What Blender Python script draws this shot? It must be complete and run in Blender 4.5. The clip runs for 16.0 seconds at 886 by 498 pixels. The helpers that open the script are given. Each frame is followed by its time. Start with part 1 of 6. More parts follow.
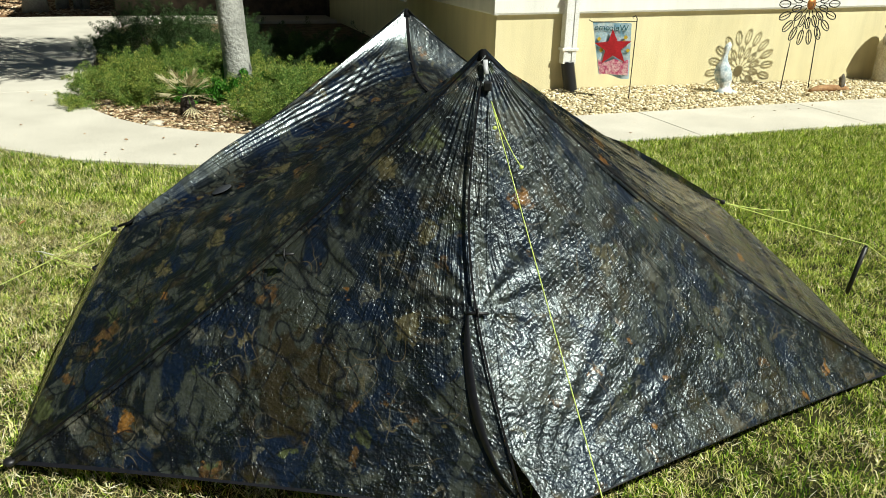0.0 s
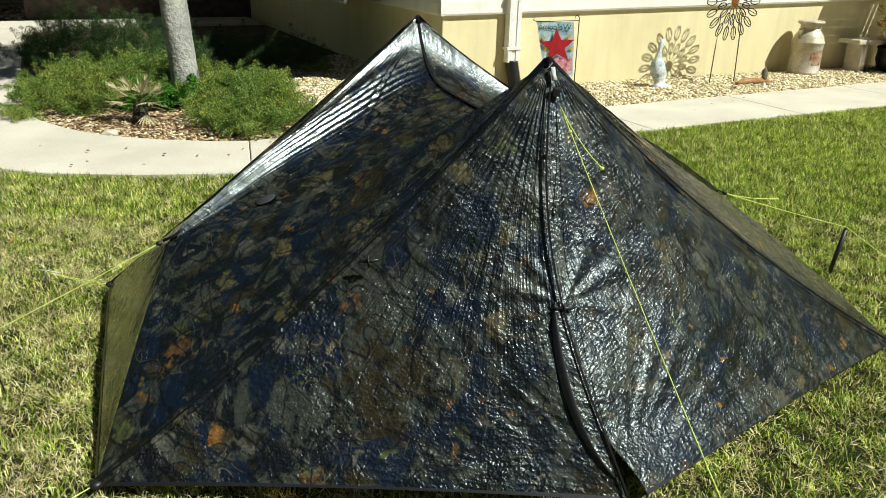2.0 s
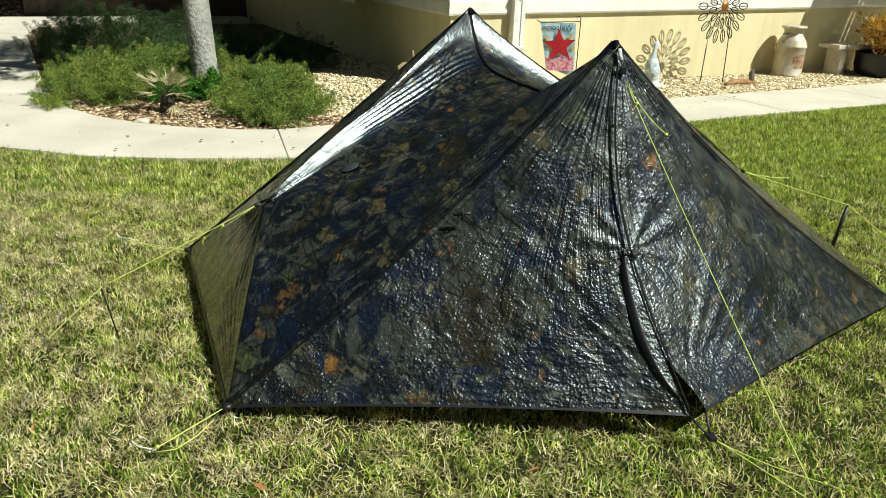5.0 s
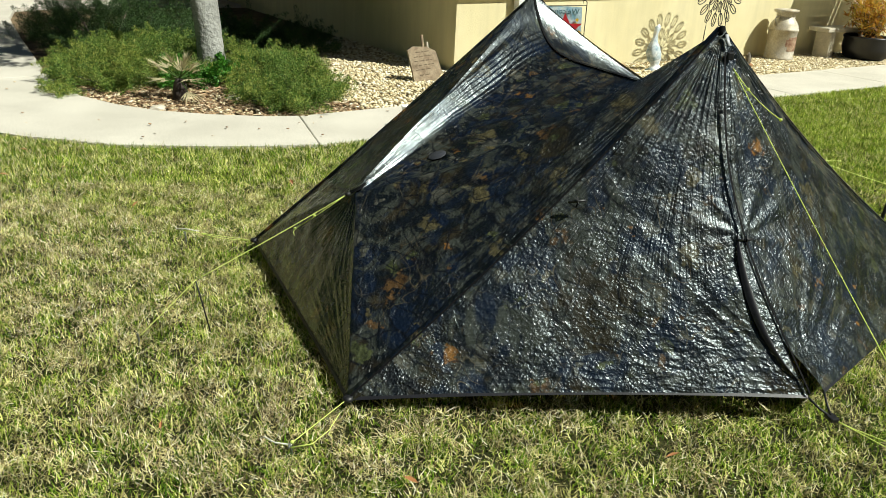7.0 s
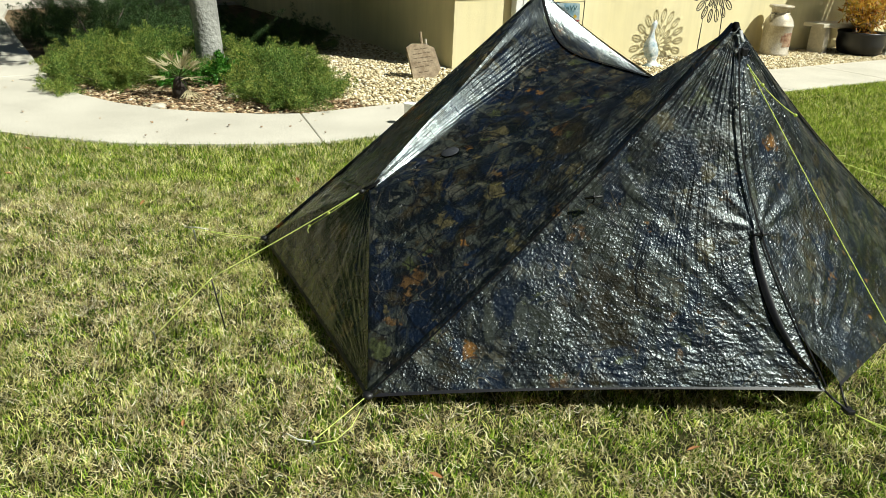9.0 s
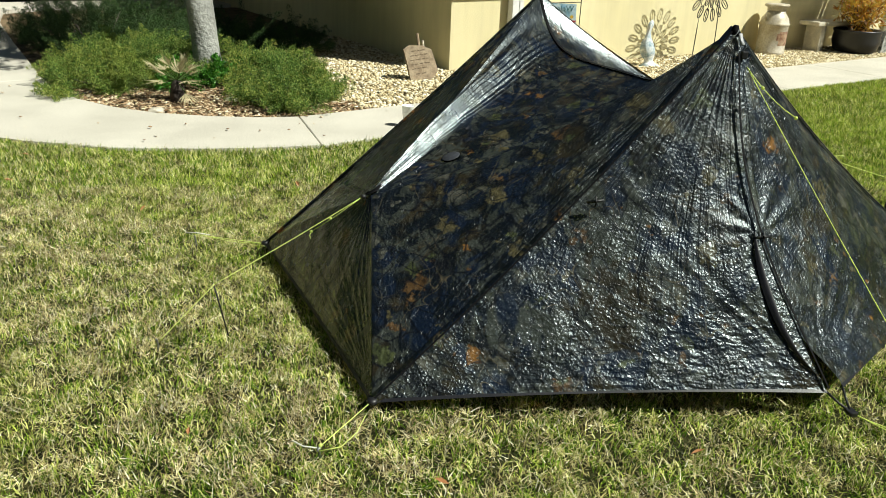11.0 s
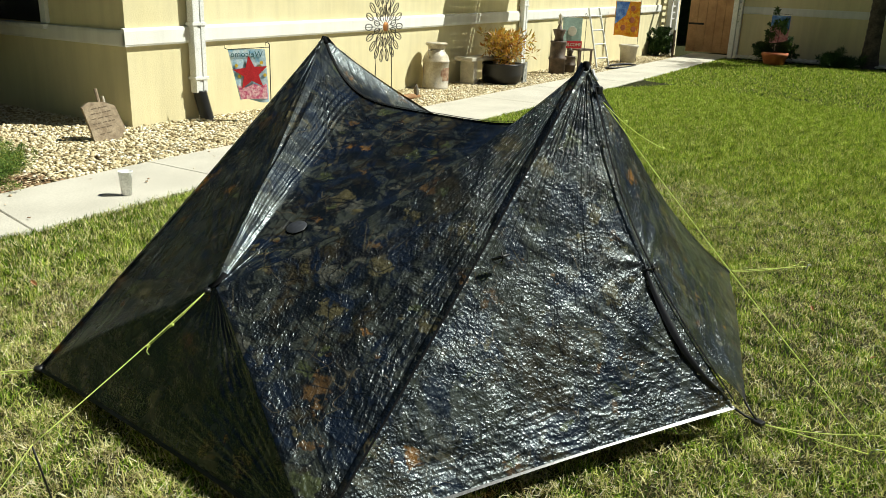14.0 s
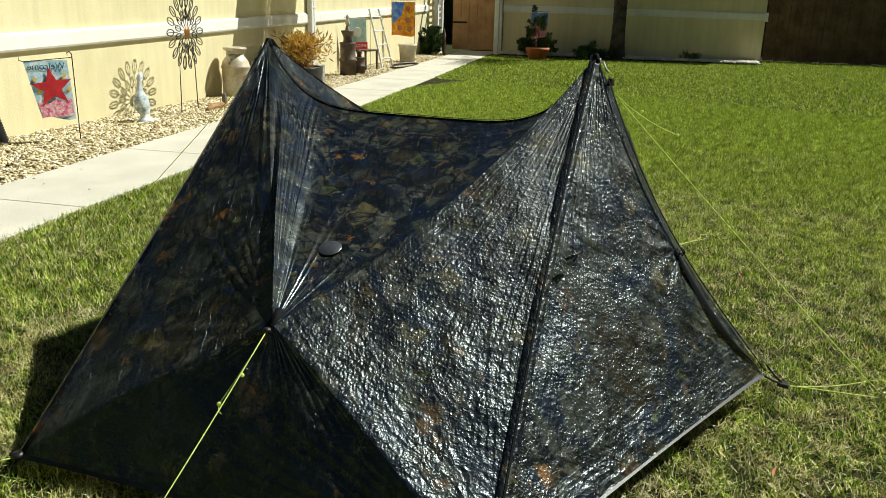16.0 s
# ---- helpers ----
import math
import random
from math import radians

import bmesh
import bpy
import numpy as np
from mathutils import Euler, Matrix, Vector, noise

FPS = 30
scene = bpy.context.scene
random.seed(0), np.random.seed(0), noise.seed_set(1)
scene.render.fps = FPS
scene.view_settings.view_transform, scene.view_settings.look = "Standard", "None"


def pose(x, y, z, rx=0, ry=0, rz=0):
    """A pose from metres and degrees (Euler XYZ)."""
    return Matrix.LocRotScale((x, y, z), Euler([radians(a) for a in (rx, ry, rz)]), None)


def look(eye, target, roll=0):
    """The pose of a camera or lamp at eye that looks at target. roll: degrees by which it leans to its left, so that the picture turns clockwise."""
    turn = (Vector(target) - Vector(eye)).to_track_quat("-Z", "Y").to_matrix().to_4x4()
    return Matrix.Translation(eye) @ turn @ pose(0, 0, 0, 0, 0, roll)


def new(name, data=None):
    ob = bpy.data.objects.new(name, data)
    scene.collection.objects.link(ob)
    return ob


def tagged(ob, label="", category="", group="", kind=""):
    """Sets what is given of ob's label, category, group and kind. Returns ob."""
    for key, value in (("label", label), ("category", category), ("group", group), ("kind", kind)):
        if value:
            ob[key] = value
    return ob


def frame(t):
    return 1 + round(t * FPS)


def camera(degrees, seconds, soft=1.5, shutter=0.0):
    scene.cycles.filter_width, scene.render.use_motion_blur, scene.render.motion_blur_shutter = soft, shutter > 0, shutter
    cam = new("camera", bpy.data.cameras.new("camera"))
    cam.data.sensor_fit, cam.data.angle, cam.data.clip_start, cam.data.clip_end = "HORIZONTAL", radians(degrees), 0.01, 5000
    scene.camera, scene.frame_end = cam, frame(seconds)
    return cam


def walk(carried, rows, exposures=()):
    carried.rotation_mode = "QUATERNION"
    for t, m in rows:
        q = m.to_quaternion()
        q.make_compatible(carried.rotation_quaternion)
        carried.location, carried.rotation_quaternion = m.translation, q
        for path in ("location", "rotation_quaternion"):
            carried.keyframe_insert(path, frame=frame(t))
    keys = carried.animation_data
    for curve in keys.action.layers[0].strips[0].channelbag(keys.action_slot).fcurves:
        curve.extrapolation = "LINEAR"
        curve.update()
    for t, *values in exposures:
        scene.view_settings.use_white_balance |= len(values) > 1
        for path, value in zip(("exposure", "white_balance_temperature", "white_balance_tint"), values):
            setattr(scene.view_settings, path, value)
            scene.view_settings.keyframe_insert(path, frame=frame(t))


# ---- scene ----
cam = camera(57.5, 16.0, 0.9)
PATH = [
    (0, (0.085, 0.034, 1.492), (-0.002, 1.899, 0.776), 1.7),
    (0.5, (-0.015, 0.115, 1.477), (-0.048, 1.982, 0.762), 0.9),
    (1, (-0.143, 0.146, 1.494), (-0.11, 2.012, 0.776), 0.6),
    (1.5, (-0.279, 0.066, 1.495), (-0.197, 1.932, 0.778), 1.3),
    (2, (-0.414, -0.046, 1.521), (-0.277, 1.817, 0.806), 1.6),
    (2.5, (-0.474, -0.126, 1.513), (-0.284, 1.732, 0.8), 2.1),
    (3, (-0.433, -0.252, 1.517), (-0.192, 1.601, 0.804), 2.7),
    (3.5, (-0.425, -0.381, 1.53), (-0.234, 1.477, 0.815), 2.3),
    (4, (-0.519, -0.454, 1.554), (-0.384, 1.409, 0.84), 1.2),
    (4.2, (-0.605, -0.475, 1.537), (-0.451, 1.388, 0.825), 1.3),
    (6.5, (-1.116, -0.287, 1.46), (-0.875, 1.574, 0.767), 3.4),
    (7, (-1.326, -0.342, 1.467), (-1.03, 1.495, 0.733), 2.8),
    (7.5, (-1.385, -0.357, 1.469), (-1.045, 1.471, 0.731), 3.0),
    (8, (-1.402, -0.36, 1.471), (-1.066, 1.468, 0.732), 2.9),
    (8.2, (-1.404, -0.346, 1.464), (-1.095, 1.486, 0.725), 2.8),
    (10.5, (-1.435, -0.333, 1.473), (-1.099, 1.494, 0.732), 2.4),
    (11, (-1.435, -0.332, 1.483), (-1.111, 1.497, 0.743), 2.3),
    (11.5, (-1.387, -0.338, 1.502), (-1.029, 1.486, 0.762), 2.0),
    (12, (-1.356, -0.279, 1.506), (-0.832, 1.51, 0.781), 2.1),
    (12.5, (-1.4, -0.092, 1.489), (-0.698, 1.652, 0.805), 2.6),
    (13, (-1.615, 0.053, 1.473), (-0.787, 1.764, 0.853), 2.9),
    (13.5, (-1.867, 0.156, 1.468), (-0.846, 1.764, 0.857), 3.0),
    (14, (-2.026, 0.336, 1.422), (-0.908, 1.877, 0.81), 2.2),
    (14.5, (-2.155, 0.529, 1.423), (-0.987, 2.033, 0.81), 1.1),
    (15, (-2.383, 0.688, 1.403), (-1.027, 2.029, 0.802), 2.1),
    (15.5, (-2.549, 0.851, 1.381), (-1.13, 2.127, 0.783), 1.2),
    (16, (-2.596, 1.098, 1.366), (-1.057, 2.231, 0.778), 1.4),
]
walk(cam, [(t, look(eye, target, roll)) for t, eye, target, roll in PATH], [(0, 0.55, 6400, 0.5), (16, 0.55, 6400, 0.5)])

# ---- light ----
SUN_ELEV = radians(50.0)
SUN_FROM = Vector((0.88, -0.475, math.tan(SUN_ELEV))).normalized()
world = bpy.data.worlds.new("sky")
scene.world = world
world.use_nodes = True
sky = world.node_tree.nodes.new("ShaderNodeTexSky")
sky.sky_type = "NISHITA"
sky.sun_disc = False
sky.sun_elevation = SUN_ELEV
sky.sun_rotation = math.atan2(SUN_FROM.x, SUN_FROM.y)
sky.air_density, sky.dust_density, sky.ozone_density = 1.0, 0.6, 1.0
world.node_tree.nodes["Background"].inputs["Strength"].default_value = 0.017
world.node_tree.links.new(sky.outputs["Color"], world.node_tree.nodes["Background"].inputs["Color"])
sun_data = bpy.data.lights.new("sun", "SUN")
sun_data.energy, sun_data.angle, sun_data.color = 5.0, radians(0.53), (1.0, 0.955, 0.875)
sun_lamp = new("sun", sun_data)
sun_lamp.matrix_world = look(SUN_FROM * 30, (0, 0, 0))

# ---- materials ----
def material(name, rough=0.7, metal=0.0, spec=0.5):
    m = bpy.data.materials.new(name)
    m.use_nodes = True
    b = m.node_tree.nodes["Principled BSDF"]
    b.inputs["Roughness"].default_value = rough
    b.inputs["Metallic"].default_value = metal
    b.inputs["Specular IOR Level"].default_value = spec
    return m, m.node_tree, b


def node(tree, kind, links=(), **settings):
    n = tree.nodes.new(kind)
    for key, value in settings.items():
        if key in n.inputs:
            n.inputs[key].default_value = value
        elif key == "blend_type":
            n.blend_type = value
        elif key == "data_type":
            n.data_type = value
        elif key == "operation":
            n.operation = value
        elif key == "feature":
            n.feature = value
        elif key == "wave_type":
            n.wave_type = value
        elif key == "bands_direction":
            n.bands_direction = value
    for socket, source in links:
        tree.links.new(source, n.inputs[socket])
    return n


def rgba(c):
    return (c[0], c[1], c[2], 1.0)


def ramp(tree, source, stops):
    n = tree.nodes.new("ShaderNodeValToRGB")
    e = n.color_ramp.elements
    while len(e) < len(stops):
        e.new(0.5)
    for i, (p, c) in enumerate(stops):
        e[i].position = p
        e[i].color = rgba(c) if isinstance(c, tuple) else (c, c, c, 1)
    tree.links.new(source, n.inputs["Fac"])
    return n.outputs["Color"]


def mix(tree, fac, a, b, blend="MIX"):
    n = tree.nodes.new("ShaderNodeMix")
    n.data_type = "RGBA"
    n.blend_type = blend
    for index, value in ((0, fac), (6, a), (7, b)):
        if isinstance(value, (int, float)):
            n.inputs[index].default_value = value
        elif isinstance(value, tuple):
            n.inputs[index].default_value = rgba(value)
        else:
            tree.links.new(value, n.inputs[index])
    return n.outputs[2]


def coords(tree, scale=(1, 1, 1), rot=(0, 0, 0), kind="Object"):
    c = tree.nodes.new("ShaderNodeTexCoord")
    m = tree.nodes.new("ShaderNodeMapping")
    m.inputs["Scale"].default_value = scale
    m.inputs["Rotation"].default_value = rot
    tree.links.new(c.outputs[kind], m.inputs["Vector"])
    return m.outputs["Vector"]


def place(tree, scale=(1, 1, 1), rot=(0, 0, 0)):
    g = tree.nodes.new("ShaderNodeNewGeometry")
    m = tree.nodes.new("ShaderNodeMapping")
    m.inputs["Scale"].default_value = scale
    m.inputs["Rotation"].default_value = rot
    tree.links.new(g.outputs["Position"], m.inputs["Vector"])
    return m.outputs["Vector"]


def noisy(tree, vec, scale, detail=4.0, rough=0.55, distort=0.0):
    return node(tree, "ShaderNodeTexNoise", [("Vector", vec)], Scale=scale, Detail=detail, Roughness=rough, Distortion=distort).outputs["Fac"]


def bump(tree, bsdf, height, strength=0.3, distance=0.01, before=None):
    n = tree.nodes.new("ShaderNodeBump")
    n.inputs["Strength"].default_value = strength
    n.inputs["Distance"].default_value = distance
    tree.links.new(height, n.inputs["Height"])
    if before is not None:
        tree.links.new(before, n.inputs["Normal"])
    tree.links.new(n.outputs["Normal"], bsdf.inputs["Normal"])
    return n.outputs["Normal"]


def mottled(name, a, b, scale=6.0, rough=0.75, metal=0.0, relief=0.2, grain=60.0, spec=0.4, distance=0.006):
    """Two tones mixed at a large scale, with a fine grain on top."""
    m, t, s = material(name, rough, metal, spec)
    v = place(t)
    big = ramp(t, noisy(t, v, scale, 5.0), [(0.35, a), (0.65, b)])
    fine = ramp(t, noisy(t, v, grain, 3.0), [(0.3, 0.78), (0.7, 1.12)])
    t.links.new(mix(t, 1.0, big, fine, "MULTIPLY"), s.inputs["Base Color"])
    bump(t, s, noisy(t, v, grain, 4.0), relief, distance)
    return m


def stucco_paint(name, colour, stain):
    m, t, s = material(name, 0.85, 0.0, 0.25)
    v = place(t)
    big = ramp(t, noisy(t, v, 1.1, 6.0, 0.6), [(0.3, stain), (0.62, colour)])
    streak = ramp(t, noisy(t, place(t, (5, 5, 0.5)), 1.6, 4.0), [(0.3, 0.9), (0.6, 1.0)])
    t.links.new(mix(t, 1.0, big, streak, "MULTIPLY"), s.inputs["Base Color"])
    h = noisy(t, v, 55.0, 6.0, 0.65)
    bump(t, s, h, 0.35, 0.008)
    return m


def island_tones(name, stops, rough=0.8, patch=None, sheen=0.0, through_light=0.0, spec=0.4):
    """One colour for each separate piece of a mesh, shifted slowly over the ground."""
    m, t, s = material(name, rough, 0.0, spec)
    g = t.nodes.new("ShaderNodeNewGeometry")
    col = ramp(t, g.outputs["Random Per Island"], stops)
    if patch:
        scale, lo, hi, cut = patch
        f = ramp(t, noisy(t, place(t), scale, 4.0, 0.6), [(cut[0], lo), (cut[1], hi)])
        col = mix(t, 1.0, col, f, "MULTIPLY")
    t.links.new(col, s.inputs["Base Color"])
    if through_light:
        out = t.nodes["Material Output"]
        tr = t.nodes.new("ShaderNodeBsdfTranslucent")
        t.links.new(col, tr.inputs["Color"])
        mx = t.nodes.new("ShaderNodeMixShader")
        mx.inputs[0].default_value = through_light
        t.links.new(s.outputs[0], mx.inputs[1])
        t.links.new(tr.outputs[0], mx.inputs[2])
        t.links.new(mx.outputs[0], out.inputs["Surface"])
    return m


def streaks(t, turn, scale, lo, hi, wander=0.1, grain=3.0, detail=1.5):
    """Thin, long, slightly wandering lines that run one way (1 on the line)."""
    g = t.nodes.new("ShaderNodeNewGeometry")
    w = node(t, "ShaderNodeTexNoise", [("Vector", g.outputs["Position"])], Scale=grain, Detail=2.0).outputs["Color"]
    wv = node(t, "ShaderNodeMixRGB", [("Color1", g.outputs["Position"]), ("Color2", w)], Fac=wander).outputs["Color"]
    mp = t.nodes.new("ShaderNodeMapping")
    mp.inputs["Rotation"].default_value = turn
    t.links.new(wv, mp.inputs["Vector"])
    ms = t.nodes.new("ShaderNodeMapping")
    ms.inputs["Scale"].default_value = scale
    t.links.new(mp.outputs["Vector"], ms.inputs["Vector"])
    return ramp(t, noisy(t, ms.outputs["Vector"], 1.0, detail, 0.5), [(0.5 - lo, 0.0), (0.5, 1.0), (0.5 + hi, 0.0)])


def summed(t, parts):
    """The weighted sum of several values."""
    total = None
    for value, weight in parts:
        k = node(t, "ShaderNodeMath", [(0, value)], operation="MULTIPLY")
        k.inputs[1].default_value = weight
        total = k.outputs[0] if total is None else node(t, "ShaderNodeMath", [(0, total), (1, k.outputs[0])], operation="ADD").outputs[0]
    return total


def facets(t, turn, scale, crease=0.0, warp=0.012, grain=30.0):
    """Dents drawn out along one way, or with crease the thin straight ridges between them alone."""
    g = t.nodes.new("ShaderNodeNewGeometry")
    w = node(t, "ShaderNodeTexNoise", [("Vector", g.outputs["Position"])], Scale=grain, Detail=2.0).outputs["Color"]
    wv = node(t, "ShaderNodeMixRGB", [("Color1", g.outputs["Position"]), ("Color2", w)], Fac=warp).outputs["Color"]
    mp = t.nodes.new("ShaderNodeMapping")
    mp.inputs["Rotation"].default_value = turn
    t.links.new(wv, mp.inputs["Vector"])
    ms = t.nodes.new("ShaderNodeMapping")
    ms.inputs["Scale"].default_value = scale
    t.links.new(mp.outputs["Vector"], ms.inputs["Vector"])
    if crease:
        edge = node(t, "ShaderNodeTexVoronoi", [("Vector", ms.outputs["Vector"])], feature="DISTANCE_TO_EDGE", Scale=1.0, Randomness=1.0).outputs["Distance"]
        return ramp(t, edge, [(0.0, 1.0), (crease, 0.0)])
    return node(t, "ShaderNodeTexVoronoi", [("Vector", ms.outputs["Vector"])], Scale=1.0, Randomness=1.0).outputs["Distance"]


def camo_film(name, crumple, gloss):
    """Thin, glossy, crinkled film with a leaf-and-branch print on near black."""
    m, t, s = material(name, 0.2, 0.0, 0.68)
    v = place(t)
    warp = node(t, "ShaderNodeTexNoise", [("Vector", v)], Scale=22.0, Detail=5.0).outputs["Color"]
    wv = node(t, "ShaderNodeMixRGB", [("Color1", v), ("Color2", warp)], Fac=0.09).outputs["Color"]
    base = ramp(t, noisy(t, v, 3.2, 4.0, 0.6, 0.8), [(0.36, (0.003, 0.007, 0.018)), (0.45, (0.004, 0.006, 0.009)), (0.52, (0.002, 0.003, 0.003)), (0.6, (0.022, 0.017, 0.007))])
    # upright trunks and bark in grey-green, navy gaps between
    bark = ramp(t, noisy(t, place(t, (1.0, 1.0, 0.4), (0.2, 0.5, 0.3)), 9.0, 6.0, 0.65, 1.2), [(0.5, 0.0), (0.57, 1.0)])
    base = mix(t, bark, base, (0.033, 0.037, 0.03))
    navy = ramp(t, noisy(t, place(t, (1.0, 1.0, 0.6), (0.7, 0.1, 1.0)), 7.0, 5.0, 0.6, 0.6), [(0.53, 0.0), (0.61, 1.0)])
    base = mix(t, navy, base, (0.003, 0.007, 0.018))
    # leaves, two sizes, torn at their edges
    for size, near, thin, cut_at in ((8.0, 0.28, 0.36, 0.5), (15.0, 0.24, 0.34, 0.58)):
        leaf = node(t, "ShaderNodeTexVoronoi", [("Vector", wv)], Scale=size, Randomness=1.0)
        ragged = node(t, "ShaderNodeMath", [(0, noisy(t, v, size * 4.0, 3.0, 0.6)), (2, leaf.outputs["Distance"])], operation="MULTIPLY_ADD")
        ragged.inputs[1].default_value = 0.5
        shape = ramp(t, ragged.outputs[0], [(near + 0.22, 1.0), (thin + 0.22, 0.0)])
        sep = t.nodes.new("ShaderNodeSeparateColor")
        t.links.new(leaf.outputs["Color"], sep.inputs["Color"])
        keep = ramp(t, sep.outputs["Red"], [(cut_at - 0.02, 0.0), (cut_at + 0.02, 1.0)])
        tone = ramp(t, sep.outputs["Green"], [(0.0, (0.07, 0.06, 0.028)), (0.3, (0.048, 0.056, 0.022)), (0.5, (0.065, 0.065, 0.052)), (0.75, (0.075, 0.042, 0.015)), (0.92, (0.16, 0.075, 0.015))])
        tone.node.color_ramp.interpolation = "CONSTANT"
        vein = ramp(t, noisy(t, v, 46.0, 3.0, 0.6), [(0.32, 0.3), (0.62, 1.3)])
        tone = mix(t, 1.0, tone, vein, "MULTIPLY")
        base = mix(t, mix(t, 1.0, shape, keep, "MULTIPLY"), base, tone)
    # straight twigs and grass stalks, pale and dark; pale ones also paint crinkle glints
    gap = ramp(t, noisy(t, v, 6.0, 2.0), [(0.5, 0.0), (0.6, 1.0)])
    for turn, tint in (((0.2, 0.5, 0.4), (0.085, 0.07, 0.042)), ((1.0, -0.6, 1.3), (0.075, 0.066, 0.044)), ((-0.9, 0.3, 2.3), (0.085, 0.064, 0.036))):
        line = streaks(t, turn, (11, 11, 0.35), 0.010, 0.010, 0.012, 5.0, 0.0)
        base = mix(t, mix(t, 1.0, line, gap, "MULTIPLY"), base, tint)
    for turn in ((0.6, 0.9, -0.5), (-0.5, 0.4, 1.2)):
        dline = streaks(t, turn, (12, 12, 0.9), 0.03, 0.03, 0.05, 6.0, 0.0)
        base = mix(t, dline, base, (0.002, 0.002, 0.003))
    t.links.new(base, s.inputs["Base Color"])
    # crinkles: shallow flat dents, and a net of thin sharp creases between them
    calm = ramp(t, noisy(t, v, 5.5, 4.0, 0.65), [(0.36, 0.3), (0.64, 1.0)])
    n0 = bump(t, s, noisy(t, v, 8.0, 3.0, 0.55, 0.8), 0.4 * crumple, 0.012)
    dents = summed(t, [(facets(t, (0.3, 0.9, 0.2), (26, 26, 5)), 1.0), (facets(t, (1.2, 0.4, 0.9), (58, 58, 10)), 0.55), (facets(t, (-0.4, 1.1, 2.0), (66, 66, 11)), 0.5)])
    n0 = bump(t, s, dents, crumple, 0.002, n0)
    fan = t.nodes.new("ShaderNodeTexCoord").outputs["UV"]
    split = t.nodes.new("ShaderNodeSeparateXYZ")
    t.links.new(fan, split.inputs[0])

    def strokes(scale, seed):
        """Dents drawn out along or across the fan of a panel."""
        mp = t.nodes.new("ShaderNodeMapping")
        mp.inputs["Scale"].default_value, mp.inputs["Location"].default_value = scale, (seed, seed * 2.3, 0)
        wob = node(t, "ShaderNodeTexNoise", [("Vector", fan)], Scale=9.0, Detail=2.0).outputs["Color"]
        t.links.new(node(t, "ShaderNodeMixRGB", [("Color1", fan), ("Color2", wob)], Fac=0.035).outputs["Color"], mp.inputs["Vector"])
        return node(t, "ShaderNodeTexVoronoi", [("Vector", mp.outputs["Vector"])], Scale=1.0, Randomness=1.0).outputs["Distance"]

    out_from_tip = ramp(t, split.outputs["Y"], [(0.0, 0.0), (0.12, 0.12 * crumple), (0.4, 0.5 * crumple), (0.75, 0.2 * crumple), (1.0, 0.08)])
    along_side = ramp(t, split.outputs["Y"], [(0.6, 0.04), (0.8, 0.25 * crumple), (0.95, 0.6 * crumple)])
    drawn = None
    for shape, share in ((summed(t, [(strokes((75, 7, 1), 1.3), 1.0), (strokes((150, 16, 1), 4.1), 0.45), (strokes((34, 3, 1), 7.7), 1.2)]), out_from_tip), (summed(t, [(strokes((6, 70, 1), 2.9), 1.0), (strokes((14, 130, 1), 5.3), 0.45)]), along_side)):
        k = node(t, "ShaderNodeMath", [(0, shape), (1, share)], operation="MULTIPLY").outputs[0]
        drawn = k if drawn is None else node(t, "ShaderNodeMath", [(0, drawn), (1, k)], operation="ADD").outputs[0]
    n0 = bump(t, s, drawn, 1.0, 0.0042, n0)
    net = summed(t, [(facets(t, (-0.7, 0.2, 1.7), (22, 22, 4), 0.06, 0.02), 1.0), (facets(t, (0.5, -1.0, 2.4), (36, 36, 5), 0.1, 0.02), 0.9), (facets(t, (1.5, 0.3, 0.5), (40, 40, 6), 0.11, 0.02), 0.9)])
    broken = ramp(t, noisy(t, v, 26.0, 2.0), [(0.42, 0.1), (0.56, 1.0)])
    net = node(t, "ShaderNodeMath", [(0, net), (1, broken)], operation="MULTIPLY").outputs[0]
    net = node(t, "ShaderNodeMath", [(0, net), (1, calm)], operation="MULTIPLY").outputs[0]
    n1 = bump(t, s, net, min(1.0, 1.3 * crumple), 0.0008, n0)
    # the finest crumple, a few millimetres across
    small = summed(t, [(facets(t, (-0.4, 0.6, 1.1), (105, 105, 24)), 1.0), (facets(t, (0.8, -0.7, 2.8), (125, 125, 28)), 0.9), (facets(t, (1.9, 0.2, 0.3), (175, 175, 50)), 0.5)])
    small = node(t, "ShaderNodeMath", [(0, small), (1, calm)], operation="MULTIPLY").outputs[0]
    n1 = bump(t, s, small, crumple, 0.0019, n1)
    # long straight creases, sharpest in the glossy skin
    ways = (((0.3, 0.9, 0.2), (30, 30, 0.9), 1.0), ((1.2, 0.4, 0.9), (27, 27, 0.8), 1.0), ((-0.7, 0.2, 1.7), (34, 34, 1.0), 0.9), ((0.9, -0.8, 2.9), (40, 40, 1.4), 0.8))
    creases = summed(t, [(streaks(t, turn, scale, 0.022, 0.012, 0.012, 3.0, 0.0), weight) for turn, scale, weight in ways])
    creases = node(t, "ShaderNodeMath", [(0, creases), (1, calm)], operation="MULTIPLY").outputs[0]
    skin = t.nodes.new("ShaderNodeBump")
    skin.inputs["Strength"].default_value, skin.inputs["Distance"].default_value = 1.0, 0.0017
    t.links.new(creases, skin.inputs["Height"])
    t.links.new(n1, skin.inputs["Normal"])
    t.links.new(skin.outputs["Normal"], s.inputs["Coat Normal"])
    s.inputs["Coat Weight"].default_value, s.inputs["Coat Roughness"].default_value = 0.45, 0.22
    rough = ramp(t, noisy(t, v, 12.0, 3.0), [(0.3, gloss), (0.7, gloss + 0.08)])
    t.links.new(rough, s.inputs["Roughness"])
    s.inputs["Specular IOR Level"].default_value = 0.6
    s.inputs["Specular Tint"].default_value = (0.78, 0.94, 1.0, 1)
